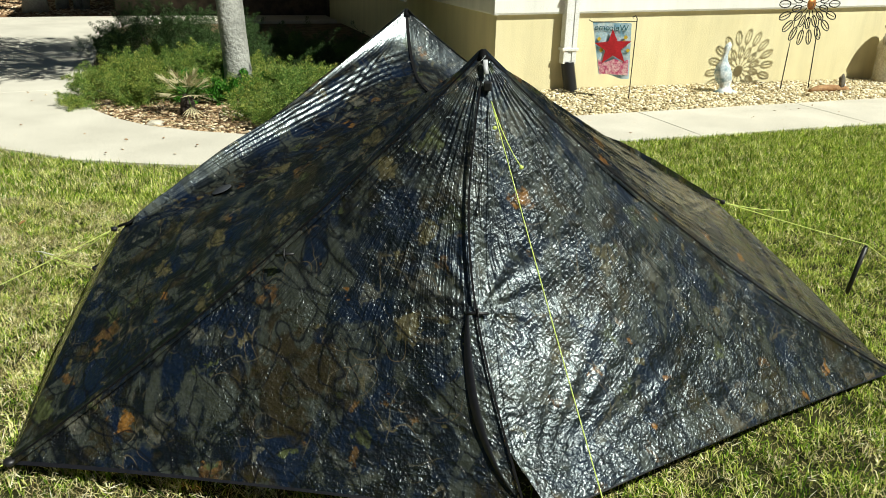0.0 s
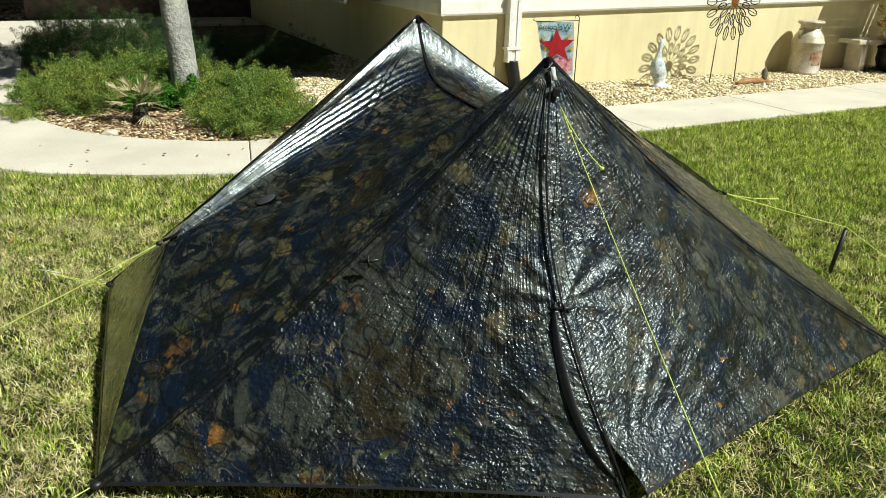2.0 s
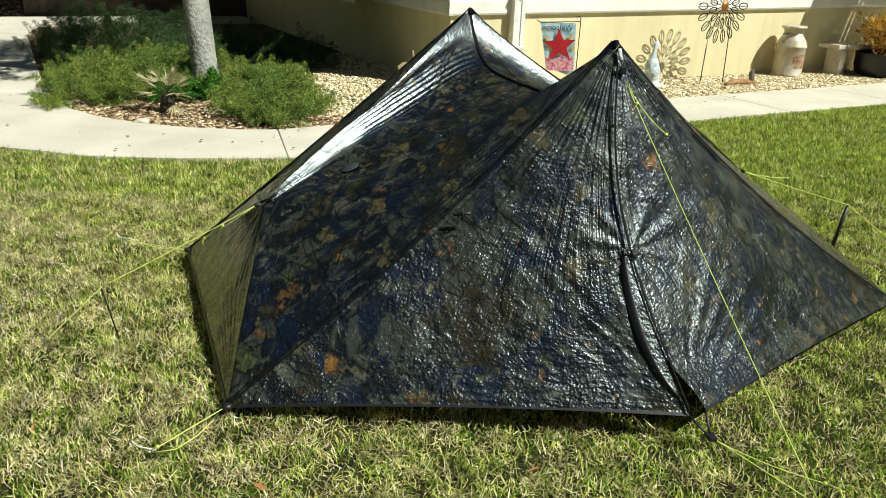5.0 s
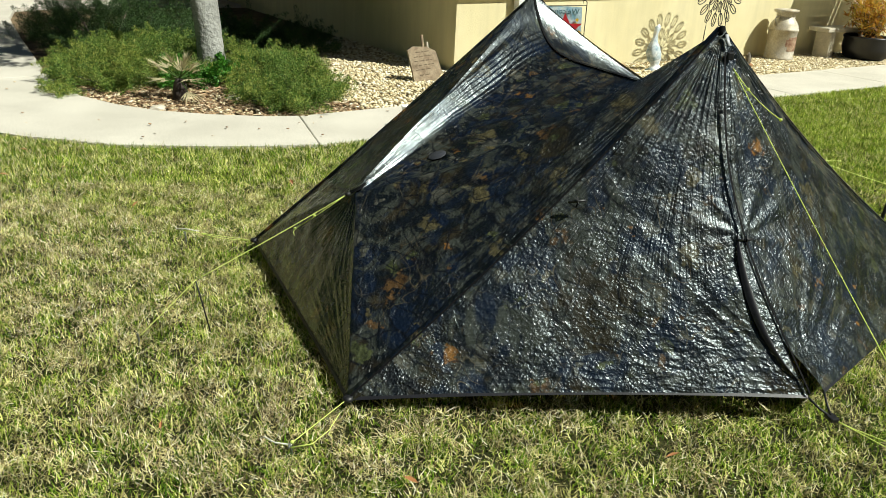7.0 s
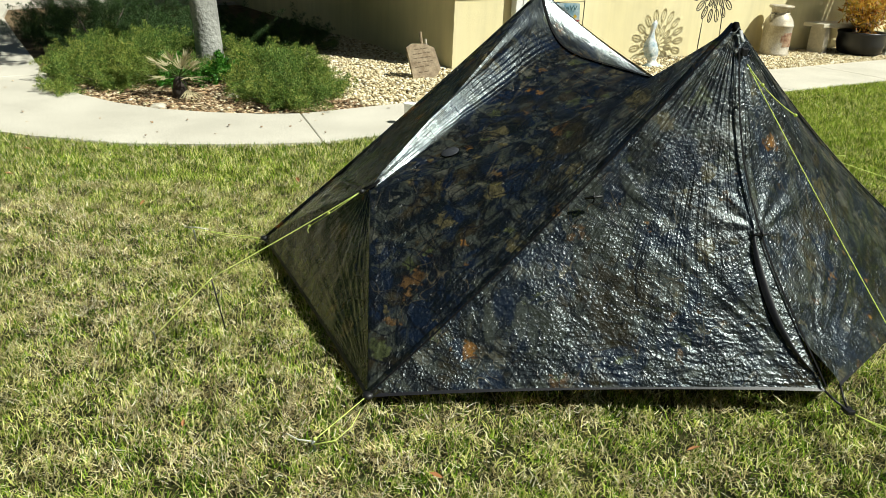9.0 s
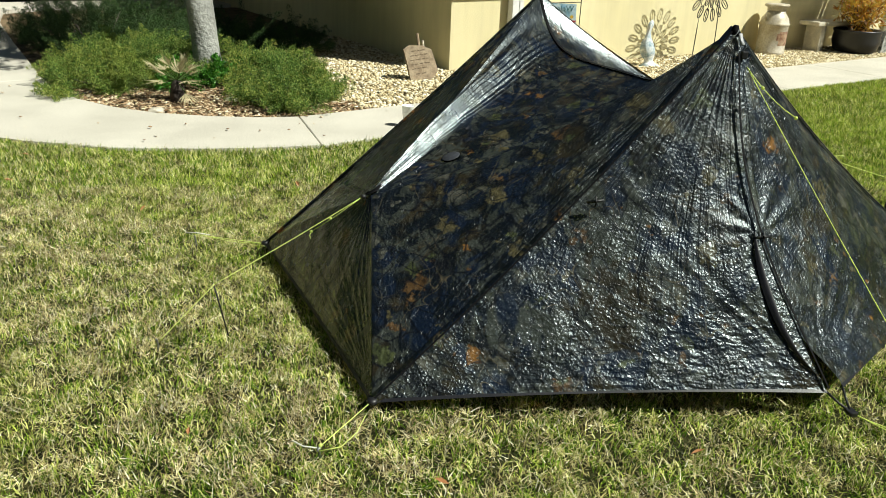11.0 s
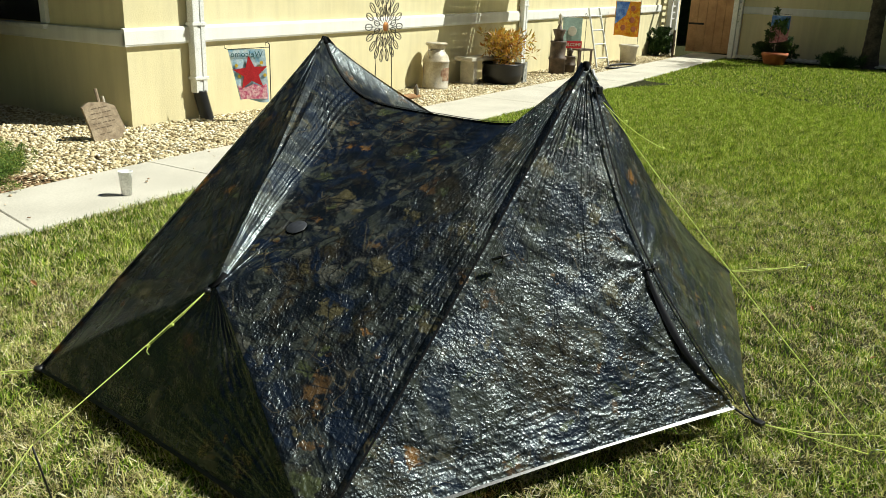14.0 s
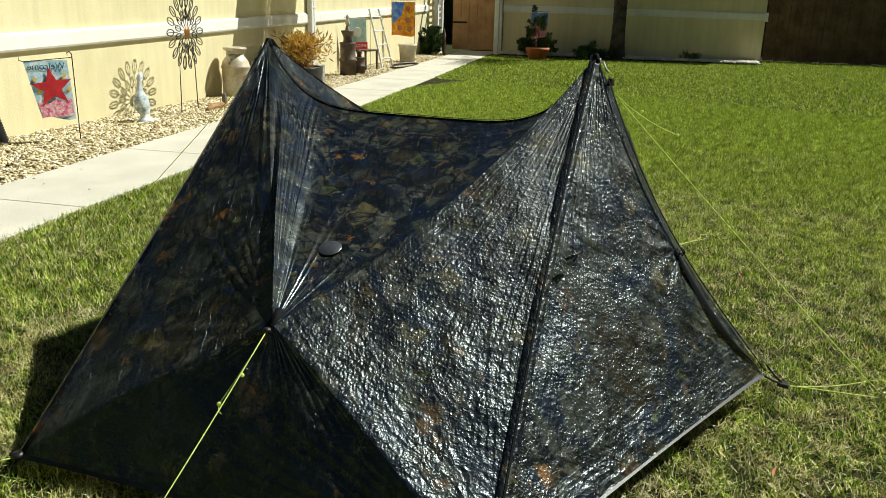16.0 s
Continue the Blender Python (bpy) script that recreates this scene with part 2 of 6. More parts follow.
    # light passes thinly through
    out = t.nodes["Material Output"]
    clear = t.nodes.new("ShaderNodeBsdfTransparent")
    t.links.new(mix(t, 1.0, mix(t, 1.0, base, (9.0, 8.4, 6.0), "MULTIPLY"), (0.1, 0.09, 0.06), "ADD"), clear.inputs["Color"])
    mx = t.nodes.new("ShaderNodeMixShader")
    mx.inputs[0].default_value = 0.16
    t.links.new(s.outputs[0], mx.inputs[1])
    t.links.new(clear.outputs[0], mx.inputs[2])
    t.links.new(mx.outputs[0], out.inputs["Surface"])
    return m


def plain(name, colour, rough=0.6, metal=0.0, spec=0.5, wear=0.25):
    lo = tuple(c * (1 - wear) for c in colour)
    return mottled(name, lo, colour, 9.0, rough, metal, 0.12, 80.0, spec, 0.003)


def let_through(m, colour, share):
    """Lets light pass diffusely through a thin thing."""
    t = m.node_tree
    glow = t.nodes.new("ShaderNodeBsdfTranslucent")
    glow.inputs["Color"].default_value = (*colour, 1)
    mx = t.nodes.new("ShaderNodeMixShader")
    mx.inputs[0].default_value = share
    t.links.new(t.nodes["Principled BSDF"].outputs[0], mx.inputs[1])
    t.links.new(glow.outputs[0], mx.inputs[2])
    t.links.new(mx.outputs[0], t.nodes["Material Output"].inputs["Surface"])


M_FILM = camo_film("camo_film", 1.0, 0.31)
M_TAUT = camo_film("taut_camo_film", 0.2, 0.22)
M_BIND = plain("black_binding", (0.005, 0.005, 0.006), 0.8, 0, 0.12)
M_HEM = plain("black_hem", (0.01, 0.01, 0.013), 0.36, 0, 0.5)
M_PATCH = plain("glossy_grey_patch", (0.05, 0.053, 0.062), 0.34, 0, 0.7)
M_CLIP = plain("grey_clip", (0.55, 0.56, 0.58), 0.35)
M_CORD = plain("neon_cord", (0.85, 0.95, 0.3), 0.6, 0, 0.3, 0.12)
let_through(M_CORD, (0.85, 0.95, 0.28), 0.4)
M_PALECORD = plain("pale_cord", (0.75, 0.76, 0.66), 0.7, 0, 0.3, 0.15)
M_BLACK = plain("black_plastic", (0.012, 0.012, 0.014), 0.45)
M_STEEL = plain("stake_steel", (0.4, 0.41, 0.42), 0.35, 0.9)
M_WALL = stucco_paint("yellow_stucco", (0.75, 0.675, 0.43), (0.68, 0.605, 0.365))
M_BAND = stucco_paint("white_band_paint", (0.84, 0.83, 0.79), (0.74, 0.73, 0.68))
M_WHITE = plain("white_paint", (0.8, 0.8, 0.78), 0.5, 0, 0.4, 0.12)
M_ROOF = mottled("roof_shingle", (0.16, 0.13, 0.11), (0.26, 0.22, 0.18), 3.0, 0.9)
M_GLASS_DARK = plain("window_glass_dark", (0.015, 0.018, 0.02), 0.06, 0, 0.6, 0.1)
M_CONCRETE = mottled("pale_concrete", (0.50, 0.47, 0.40), (0.60, 0.565, 0.485), 1.6, 0.85, 0, 0.25, 90.0, 0.25)
M_SOIL = mottled("soil_and_thatch", (0.014, 0.018, 0.005), (0.05, 0.05, 0.016), 9.0, 0.95, 0, 0.8, 50.0, 0.1, 0.02)
M_BED = mottled("bed_soil", (0.10, 0.07, 0.04), (0.22, 0.165, 0.1), 9.0, 0.95, 0, 0.8, 40.0, 0.1, 0.02)
M_MULCH = mottled("brown_mulch", (0.12, 0.06, 0.03), (0.26, 0.15, 0.08), 12.0, 0.95, 0, 0.9, 45.0, 0.1, 0.02)
def lawn_blades(name, dry_stops, fresh_stops, share):
    """Cut blades in mixed tones; the lawn is fresher towards the far side."""
    m, t, s = material(name, 0.6, 0.0, 0.0)
    g = t.nodes.new("ShaderNodeNewGeometry")
    rnd = g.outputs["Random Per Island"]
    dry, fresh = ramp(t, rnd, dry_stops), ramp(t, rnd, fresh_stops)
    xyz = t.nodes.new("ShaderNodeSeparateXYZ")
    t.links.new(g.outputs["Position"], xyz.inputs[0])
    slow = node(t, "ShaderNodeMapRange", [("Value", xyz.outputs["X"])])
    for key, value in (("From Min", 0.5), ("From Max", 9.0), ("To Min", -0.03), ("To Max", 0.42)):
        slow.inputs[key].default_value = value
    patch = node(t, "ShaderNodeMath", [(0, slow.outputs[0]), (1, noisy(t, place(t), 0.8, 5.0, 0.65))], operation="ADD").outputs[0]
    col = mix(t, ramp(t, patch, [(0.42, 0.0), (0.78, 1.0)]), dry, fresh)
    tuft = ramp(t, noisy(t, place(t), 9.0, 3.0, 0.6), [(0.36, 0.5), (0.62, 1.12)])
    col = mix(t, 1.0, col, tuft, "MULTIPLY")
    t.links.new(col, s.inputs["Base Color"])
    tr = t.nodes.new("ShaderNodeBsdfTranslucent")
    t.links.new(mix(t, 1.0, col, (0.95, 1.0, 0.6), "MULTIPLY"), tr.inputs["Color"])
    mx = t.nodes.new("ShaderNodeMixShader")
    mx.inputs[0].default_value = share
    t.links.new(s.outputs[0], mx.inputs[1])
    t.links.new(tr.outputs[0], mx.inputs[2])
    t.links.new(mx.outputs[0], t.nodes["Material Output"].inputs["Surface"])
    return m


M_GRASS = lawn_blades("grass_blades", [(0.0, (0.04, 0.105, 0.01)), (0.35, (0.16, 0.28, 0.025)), (0.6, (0.37, 0.47, 0.065)), (0.8, (0.64, 0.63, 0.2)), (1.0, (0.9, 0.83, 0.48))], [(0.0, (0.1, 0.2, 0.02)), (0.4, (0.33, 0.48, 0.05)), (0.75, (0.58, 0.65, 0.12)), (1.0, (0.82, 0.8, 0.34))], 0.22)
M_STRAW = lawn_blades("dry_thatch_blades", [(0.0, (0.16, 0.11, 0.05)), (0.3, (0.42, 0.34, 0.17)), (0.6, (0.68, 0.6, 0.3)), (0.85, (0.84, 0.76, 0.48)), (1.0, (0.97, 0.92, 0.75))], [(0.0, (0.1, 0.13, 0.02)), (0.4, (0.3, 0.36, 0.05)), (0.75, (0.56, 0.55, 0.14)), (1.0, (0.8, 0.74, 0.36))], 0.2)
M_STONE = island_tones("river_stones", [(0.0, (0.2, 0.15, 0.07)), (0.22, (0.4, 0.32, 0.17)), (0.55, (0.6, 0.5, 0.3)), (0.85, (0.76, 0.68, 0.48)), (1.0, (0.87, 0.83, 0.7))], 0.75)
M_CHIPS = island_tones("bark_chips", [(0.0, (0.14, 0.08, 0.04)), (0.35, (0.3, 0.19, 0.1)), (0.7, (0.48, 0.35, 0.21)), (1.0, (0.66, 0.54, 0.38))], 0.9)
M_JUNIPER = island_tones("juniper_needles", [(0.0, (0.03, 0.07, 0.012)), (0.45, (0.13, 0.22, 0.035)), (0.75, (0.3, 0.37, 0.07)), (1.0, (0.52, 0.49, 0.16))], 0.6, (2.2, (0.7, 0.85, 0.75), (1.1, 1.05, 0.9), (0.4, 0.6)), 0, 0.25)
# juniper green with shade put into the colour; serves other dark plants too
M_DARKSHADED = island_tones("dark_and_shaded_needles", [(0.0, (0.01, 0.03, 0.006)), (0.6, (0.035, 0.08, 0.016)), (1.0, (0.09, 0.15, 0.035))], 0.6, None, 0, 0.2)
M_BRIGHTLEAF = island_tones("fresh_green_leaves", [(0.0, (0.035, 0.13, 0.012)), (0.6, (0.06, 0.22, 0.02)), (1.0, (0.12, 0.3, 0.03))], 0.5, None, 0, 0.3)
M_PALMLEAF = island_tones("palmetto_leaves", [(0.0, (0.03, 0.07, 0.015)), (0.62, (0.09, 0.17, 0.03)), (0.8, (0.26, 0.25, 0.1)), (1.0, (0.5, 0.44, 0.28))], 0.6, None, 0, 0.2)
M_CROTON = island_tones("croton_leaves", [(0.0, (0.3, 0.1, 0.02)), (0.35, (0.55, 0.3, 0.04)), (0.7, (0.62, 0.42, 0.06)), (0.9, (0.3, 0.28, 0.05)), (1.0, (0.6, 0.4, 0.28))], 0.5, None, 0, 0.3)
M_TREELEAF = island_tones("oak_leaves", [(0.0, (0.04, 0.07, 0.02)), (1.0, (0.09, 0.13, 0.04))], 0.6, None, 0, 0.2)
M_DRYLEAF = island_tones("dry_leaves", [(0.0, (0.3, 0.11, 0.035)), (0.5, (0.36, 0.18, 0.07)), (1.0, (0.42, 0.3, 0.15))], 0.7)
M_BARK = mottled("grey_bark", (0.27, 0.27, 0.25), (0.42, 0.42, 0.39), 5.0, 0.9, 0, 0.8, 30.0, 0.2, 0.02)
M_DARKBARK = mottled("dark_bark", (0.06, 0.05, 0.045), (0.12, 0.1, 0.085), 7.0, 0.9, 0, 0.7, 28.0, 0.2, 0.02)
M_WOODSIGN = mottled("weathered_wood", (0.24, 0.18, 0.12), (0.4, 0.32, 0.22), 14.0, 0.85, 0, 0.5, 60.0)
M_GATE = mottled("brown_gate_wood", (0.36, 0.2, 0.09), (0.52, 0.31, 0.15), 3.0, 0.7, 0, 0.4, 40.0)
M_FENCE = mottled("old_fence_wood", (0.10, 0.065, 0.04), (0.2, 0.13, 0.08), 3.0, 0.85, 0, 0.5, 40.0)
M_PALEFENCE = mottled("pale_fence_wood", (0.42, 0.34, 0.22), (0.6, 0.5, 0.34), 4.0, 0.85, 0, 0.4, 40.0)
M_FARTREES = mottled("far_tree_foliage", (0.02, 0.035, 0.012), (0.07, 0.1, 0.035), 2.5, 0.9, 0, 1.0, 6.0, 0.1, 0.2)
M_WHITEGRAVEL = island_tones("white_gravel_stones", [(0.0, (0.55, 0.5, 0.42)), (1.0, (0.8, 0.77, 0.7))], 0.8)
M_IRON = plain("black_iron", (0.02, 0.018, 0.016), 0.5, 0.6)
M_COPPER = plain("copper_face", (0.5, 0.2, 0.05), 0.4, 0.5)
M_CAN = mottled("galvanised_can", (0.4, 0.34, 0.24), (0.62, 0.58, 0.5), 4.0, 0.5, 0.2, 0.3, 50.0)
M_RUST = mottled("faded_rust_paint", (0.2, 0.09, 0.05), (0.42, 0.3, 0.2), 16.0, 0.8)
M_TERRA = mottled("terracotta", (0.36, 0.1, 0.04), (0.5, 0.17, 0.07), 6.0, 0.8)
# dark brown for clay things; also puts the recess's shade into wall_north
M_DARKCLAYSHADE = mottled("dark_clay_and_recess_shade", (0.05, 0.035, 0.025), (0.13, 0.09, 0.065), 9.0, 0.6)
M_POTBLACK = plain("black_pot", (0.012, 0.012, 0.013), 0.4)
M_CREAM = plain("cream_ceramic", (0.62, 0.57, 0.46), 0.5)
M_GLAZE = mottled("white_and_blue_glaze", (0.3, 0.42, 0.5), (0.8, 0.8, 0.78), 10.0, 0.3, 0, 0.2, 40.0)
M_CUP = plain("white_cup", (0.88, 0.88, 0.86), 0.5, 0, 0.4, 0.03)
M_RED = plain("red_cloth", (0.55, 0.03, 0.04), 0.85, 0, 0.2)
M_ORANGE = mottled("orange_cloth", (0.7, 0.16, 0.01), (0.85, 0.5, 0.03), 14.0, 0.85)
M_BLUE = mottled("blue_cloth", (0.05, 0.14, 0.5), (0.25, 0.42, 0.75), 9.0, 0.85)
M_SKYCLOTH = mottled("pale_blue_cloth", (0.24, 0.48, 0.68), (0.74, 0.84, 0.88), 13.0, 0.9, 0, 0.1, 60.0, 0.1)
M_PINK = mottled("pink_flower_print", (0.62, 0.1, 0.22), (0.85, 0.6, 0.62), 30.0, 0.9, 0, 0.1, 60.0, 0.1)
M_GREENCLOTH = plain("grey_green_cloth", (0.42, 0.56, 0.5), 0.9, 0, 0.1)
M_INK = plain("dark_ink", (0.03, 0.03, 0.035), 0.8)
M_BURNT = plain("burnt_lettering", (0.15, 0.11, 0.07), 0.85)
M_TEAL = plain("teal_print", (0.04, 0.16, 0.2), 0.85)
M_YELLOW = plain("yellow_print", (0.8, 0.55, 0.05), 0.8)

# ---- building helpers ----
HX, HY, HA = 0.165, 8.778, radians(22.4)
HOUSE = Matrix.Translation((HX, HY, 0)) @ Matrix.Rotation(HA, 4, "Z")


def hp(u, v, z=0.0):
    """A place given along the house front (u), into the house (v) and up."""
    return HOUSE @ Vector((u, v, z))


def hm(u, v, z=0.0, turn=0.0):
    return HOUSE @ pose(u, v, z, 0, 0, turn)


def link(name, bm, mat, parent=None, label="", smooth=False):
    me = bpy.data.meshes.new(name)
    bm.normal_update()
    bm.to_mesh(me)
    bm.free()
    for m in (mat if isinstance(mat, (list, tuple)) else [mat]):
        me.materials.append(m)
    if smooth:
        me.shade_smooth()
    ob = new(name, me)
    ob.parent = parent
    return tagged(ob, label)


def part(name, bm, mat, parent, label="", smooth=False):
    return link(name, bm, mat, parent, label, smooth)


def thing(name, label, category, m=None, group="", kind=""):
    ob = new(name)
    ob.empty_display_size = 0.1
    if m is not None:
        ob.matrix_world = m
    return tagged(ob, label, category, group, kind)


def box(size, at=(0, 0, 0), bevel=0.0, turn=None, bm=None):
    bm = bm or bmesh.new()
    r = bmesh.ops.create_cube(bm, size=1.0)
    bmesh.ops.scale(bm, vec=size, verts=r["verts"])
    if bevel:
        edges = list({e for v in r["verts"] for e in v.link_edges})
        r2 = bmesh.ops.bevel(bm, geom=edges, offset=bevel, segments=2, affect="EDGES", profile=0.6)
        verts = list({v for f in r2["faces"] for v in f.verts} | {v for v in r["verts"] if v.is_valid})
    else:
        verts = r["verts"]
    if turn is not None:
        bmesh.ops.transform(bm, matrix=turn, verts=verts)
    bmesh.ops.translate(bm, vec=at, verts=verts)
    return bm


def lathe(profile, seg=24, bm=None, at=(0, 0, 0), wobble=0.0):
    """A turned shape from (radius, height) pairs."""
    bm = bm or bmesh.new()
    rings = []
    for r, z in profile:
        if r < 1e-5:
            rings.append([bm.verts.new((at[0], at[1], at[2] + z))])
        else:
            rings.append([bm.verts.new((at[0] + r * (1 + wobble * noise.noise((math.cos(2 * math.pi * i / seg) * 2, math.sin(2 * math.pi * i / seg) * 2, z * 4))) * math.cos(2 * math.pi * i / seg), at[1] + r * math.sin(2 * math.pi * i / seg), at[2] + z)) for i in range(seg)])
    for a, b in zip(rings, rings[1:]):
        if len(a) == 1 and len(b) == 1:
            continue
        for i in range(seg):
            j = (i + 1) % seg
            if len(a) == 1:
                bm.faces.new((a[0], b[j], b[i]))
            elif len(b) == 1:
                bm.faces.new((a[i], a[j], b[0]))
            else:
                bm.faces.new((a[i], a[j], b[j], b[i]))
    return bm


def tube(points, radius, seg=6, bm=None, radii=None, caps=True):
    """A round bar swept along points."""
    bm = bm or bmesh.new()
    pts = [Vector(p) for p in points]
    rings = []
    for i, p in enumerate(pts):
        d = (pts[min(i + 1, len(pts) - 1)] - pts[max(i - 1, 0)]).normalized()
        side = d.cross(Vector((0, 0, 1)))
        if side.length < 0.05:
            side = d.cross(Vector((1, 0, 0)))
        side.normalize()
        up = side.cross(d)
        r = radii[i] if radii else radius
        rings.append([bm.verts.new(p + r * (math.cos(2 * math.pi * k / seg) * side + math.sin(2 * math.pi * k / seg) * up)) for k in range(seg)])
    for a, b in zip(rings, rings[1:]):
        for k in range(seg):
            bm.faces.new((a[k], a[(k + 1) % seg], b[(k + 1) % seg], b[k]))
    if caps:
        bm.faces.new(rings[0][::-1])
        bm.faces.new(rings[-1])
    return bm


def slab(outline, z0, z1, bm=None, m=None):
    """A flat plate with an outline of (x, y) corners, from z0 to z1."""
    bm = bm or bmesh.new()
    lo = [bm.verts.new((x, y, z0)) for x, y in outline]
    hi = [bm.verts.new((x, y, z1)) for x, y in outline]
    bm.faces.new(lo[::-1])
    bm.faces.new(hi)
    n = len(lo)
    for i in range(n):
        bm.faces.new((lo[i], lo[(i + 1) % n], hi[(i + 1) % n], hi[i]))
    if m is not None:
        bmesh.ops.transform(bm, matrix=m, verts=lo + hi)
    return bm


def upright(outline, thick, bm=None, y=0.0):
    """A plate standing in the xz plane, from an outline of (x, z)."""
    bm = bm or bmesh.new()
    a = [bm.verts.new((x, y - thick / 2, z)) for x, z in outline]
    b = [bm.verts.new((x, y + thick / 2, z)) for x, z in outline]
    bm.faces.new(a)
    bm.faces.new(b[::-1])
    n = len(a)
    for i in range(n):
        bm.faces.new((a[i], b[i], b[(i + 1) % n], a[(i + 1) % n]))
    return bm


def lettering(text, size, depth, mirrored=False):
    """Text in the built-in font as a mesh, standing in the xz plane, centred."""
    cu = bpy.data.curves.new("lettering", "FONT")
    cu.body, cu.size, cu.extrude, cu.align_x, cu.align_y = text, size, depth, "CENTER", "CENTER"
    ob = bpy.data.objects.new("lettering", cu)
    scene.collection.objects.link(ob)
    me = bpy.data.meshes.new_from_object(ob.evaluated_get(bpy.context.evaluated_depsgraph_get()))
    bpy.data.objects.remove(ob)
    bm = bmesh.new()
    bm.from_mesh(me)
    bpy.data.meshes.remove(me)
    bmesh.ops.transform(bm, matrix=Matrix.Rotation(math.pi / 2, 4, "X"), verts=bm.verts)
    if mirrored:
        bmesh.ops.transform(bm, matrix=Matrix.Diagonal((-1, 1, 1, 1)), verts=bm.verts)
        bmesh.ops.reverse_faces(bm, faces=bm.faces)
    return bm


def mesh_from(name, verts, faces_flat, sides, mat, parent=None, smooth=False):
    """A large mesh straight from arrays; every face has the same number of sides."""
    me = bpy.data.meshes.new(name)
    n = len(faces_flat) // sides
    me.vertices.add(len(verts))
    me.vertices.foreach_set("co", np.asarray(verts, np.float32).ravel())
    me.loops.add(len(faces_flat))
    me.loops.foreach_set("vertex_index", np.asarray(faces_flat, np.int32))
    me.polygons.add(n)
    me.polygons.foreach_set("loop_start", np.arange(n, dtype=np.int32) * sides)
    me.update(calc_edges=True)
    me.materials.append(mat)
    if smooth:
        me.shade_smooth()
    ob = new(name, me)
    ob.parent = parent
    return ob


def blades(rng, base, length, width, lean, droop=0.35):
    """Bent grass blades at base points: arrays of vertices and triangles."""
    n = len(base)
    a = rng.uniform(0, 2 * np.pi, n)
    d = np.stack([np.cos(a), np.sin(a), np.zeros(n)], 1)
    s = np.stack([-np.sin(a), np.cos(a), np.zeros(n)], 1)
    tilt = np.clip(rng.normal(lean, 0.3, n), 0.05, 1.35)
    h = length * np.cos(tilt)
    r = length * np.sin(tilt)
    up = np.array([0, 0, 1.0])
    mid = base + d * (0.45 * r)[:, None] + up * (0.62 * h)[:, None]
    tip = base + d * r[:, None] + up * (h * (1 - droop * rng.random(n)))[:, None]
    w = (width / 2)[:, None] * s
    v = np.stack([base - w, base + w, mid - w * 0.8, mid + w * 0.8, tip], 1).reshape(-1, 3)
    i = (np.arange(n) * 5)[:, None]
    f = np.concatenate([i + [0, 1, 3], i + [0, 3, 2], i + [2, 3, 4]], 1).ravel()
    return v, f


def clump_leaves(rng, centres, radii, per, length, width, flat=0.0, upward=0.3):
    """Small pointed leaves scattered through many clumps."""
    n = len(centres) * per
    c = np.repeat(centres, per, 0)
    r = np.repeat(radii, per)
    g = rng.normal(size=(n, 3))
    g /= np.linalg.norm(g, axis=1)[:, None]
    p = c + g * (r * rng.random(n) ** 0.45)[:, None] * np.array([1, 1, 1 - flat])
    d = g * 0.7 + rng.normal(size=(n, 3)) * 0.5 + np.array([0, 0, upward])
    d /= np.linalg.norm(d, axis=1)[:, None]
    s = np.cross(d, rng.normal(size=(n, 3)))
    s /= np.linalg.norm(s, axis=1)[:, None]
    L = (length * rng.uniform(0.6, 1.3, n))[:, None]
    W = (width * rng.uniform(0.7, 1.3, n))[:, None] / 2
    v = np.stack([p, p + d * L * 0.5 - s * W, p + d * L, p + d * L * 0.5 + s * W], 1).reshape(-1, 3)
    i = (np.arange(n) * 4)[:, None]
    return v, (i + [0, 1, 2, 3]).ravel()

# ---- ground, walkway and beds ----
# lawn edge along the walkway, and the bed edge on its other side, in house directions
LAWN_U = [-12.0, -6.6, -6.3, -5.9, -5.3, -4.65, -4.0, -3.33, -2.69, -1.78, 0.32, 5.18, 9.0, 17.2]
LAWN_V = [9.0, 9.0, 5.0, 1.2, -0.55, -1.56, -2.13, -2.45, -2.62, -2.52, -2.47, -2.33, -2.15, -1.7]


def lawn_side(x, y):
    """True where the lawn grows (arrays)."""
    dx, dy = x - HX, y - HY
    u = dx * np.cos(HA) + dy * np.sin(HA)
    v = -dx * np.sin(HA) + dy * np.cos(HA)
    return (v < np.interp(u, LAWN_U, LAWN_V)) & (u < 17.05 + 1.2 * (v < -8.8)) & ~((u > 16.4) & (v > -8.75))


bm = bmesh.new()
grid = {}
xs = [-900, -300, -120, -60, -30] + [-15 + 0.35 * i for i in range(115)] + [28, 45, 70, 120, 300, 900]
ys = [-900, -300, -120, -60, -30, -15, -8] + [-4 + 0.35 * i for i in range(72)] + [25, 40, 70, 120, 300, 900]
gx, gy = np.meshgrid(xs, ys, indexing="ij")
du, dv = gx - HX, gy - HY
bed_u, bed_v = du * np.cos(HA) + dv * np.sin(HA), -du * np.sin(HA) + dv * np.cos(HA)
low = (bed_v > np.interp(bed_u, LAWN_U, LAWN_V) + 0.35) & (bed_u > -9) & (bed_u < 24) & (bed_v < 16)
for i, x in enumerate(xs):
    for j, y in enumerate(ys):
        grid[i, j] = bm.verts.new((x, y, -0.11 if low[i, j] else -0.012 + 0.005 * noise.noise((x * 0.5, y * 0.5, 0))))
for i in range(len(xs) - 1):
    for j in range(len(ys) - 1):
        bm.faces.new((grid[i, j], grid[i + 1, j], grid[i + 1, j + 1], grid[i, j + 1]))
ground = link("ground", bm, M_SOIL)
tagged(ground, "flat lawn soil with thatch under the grass", "ground", kind="structure")

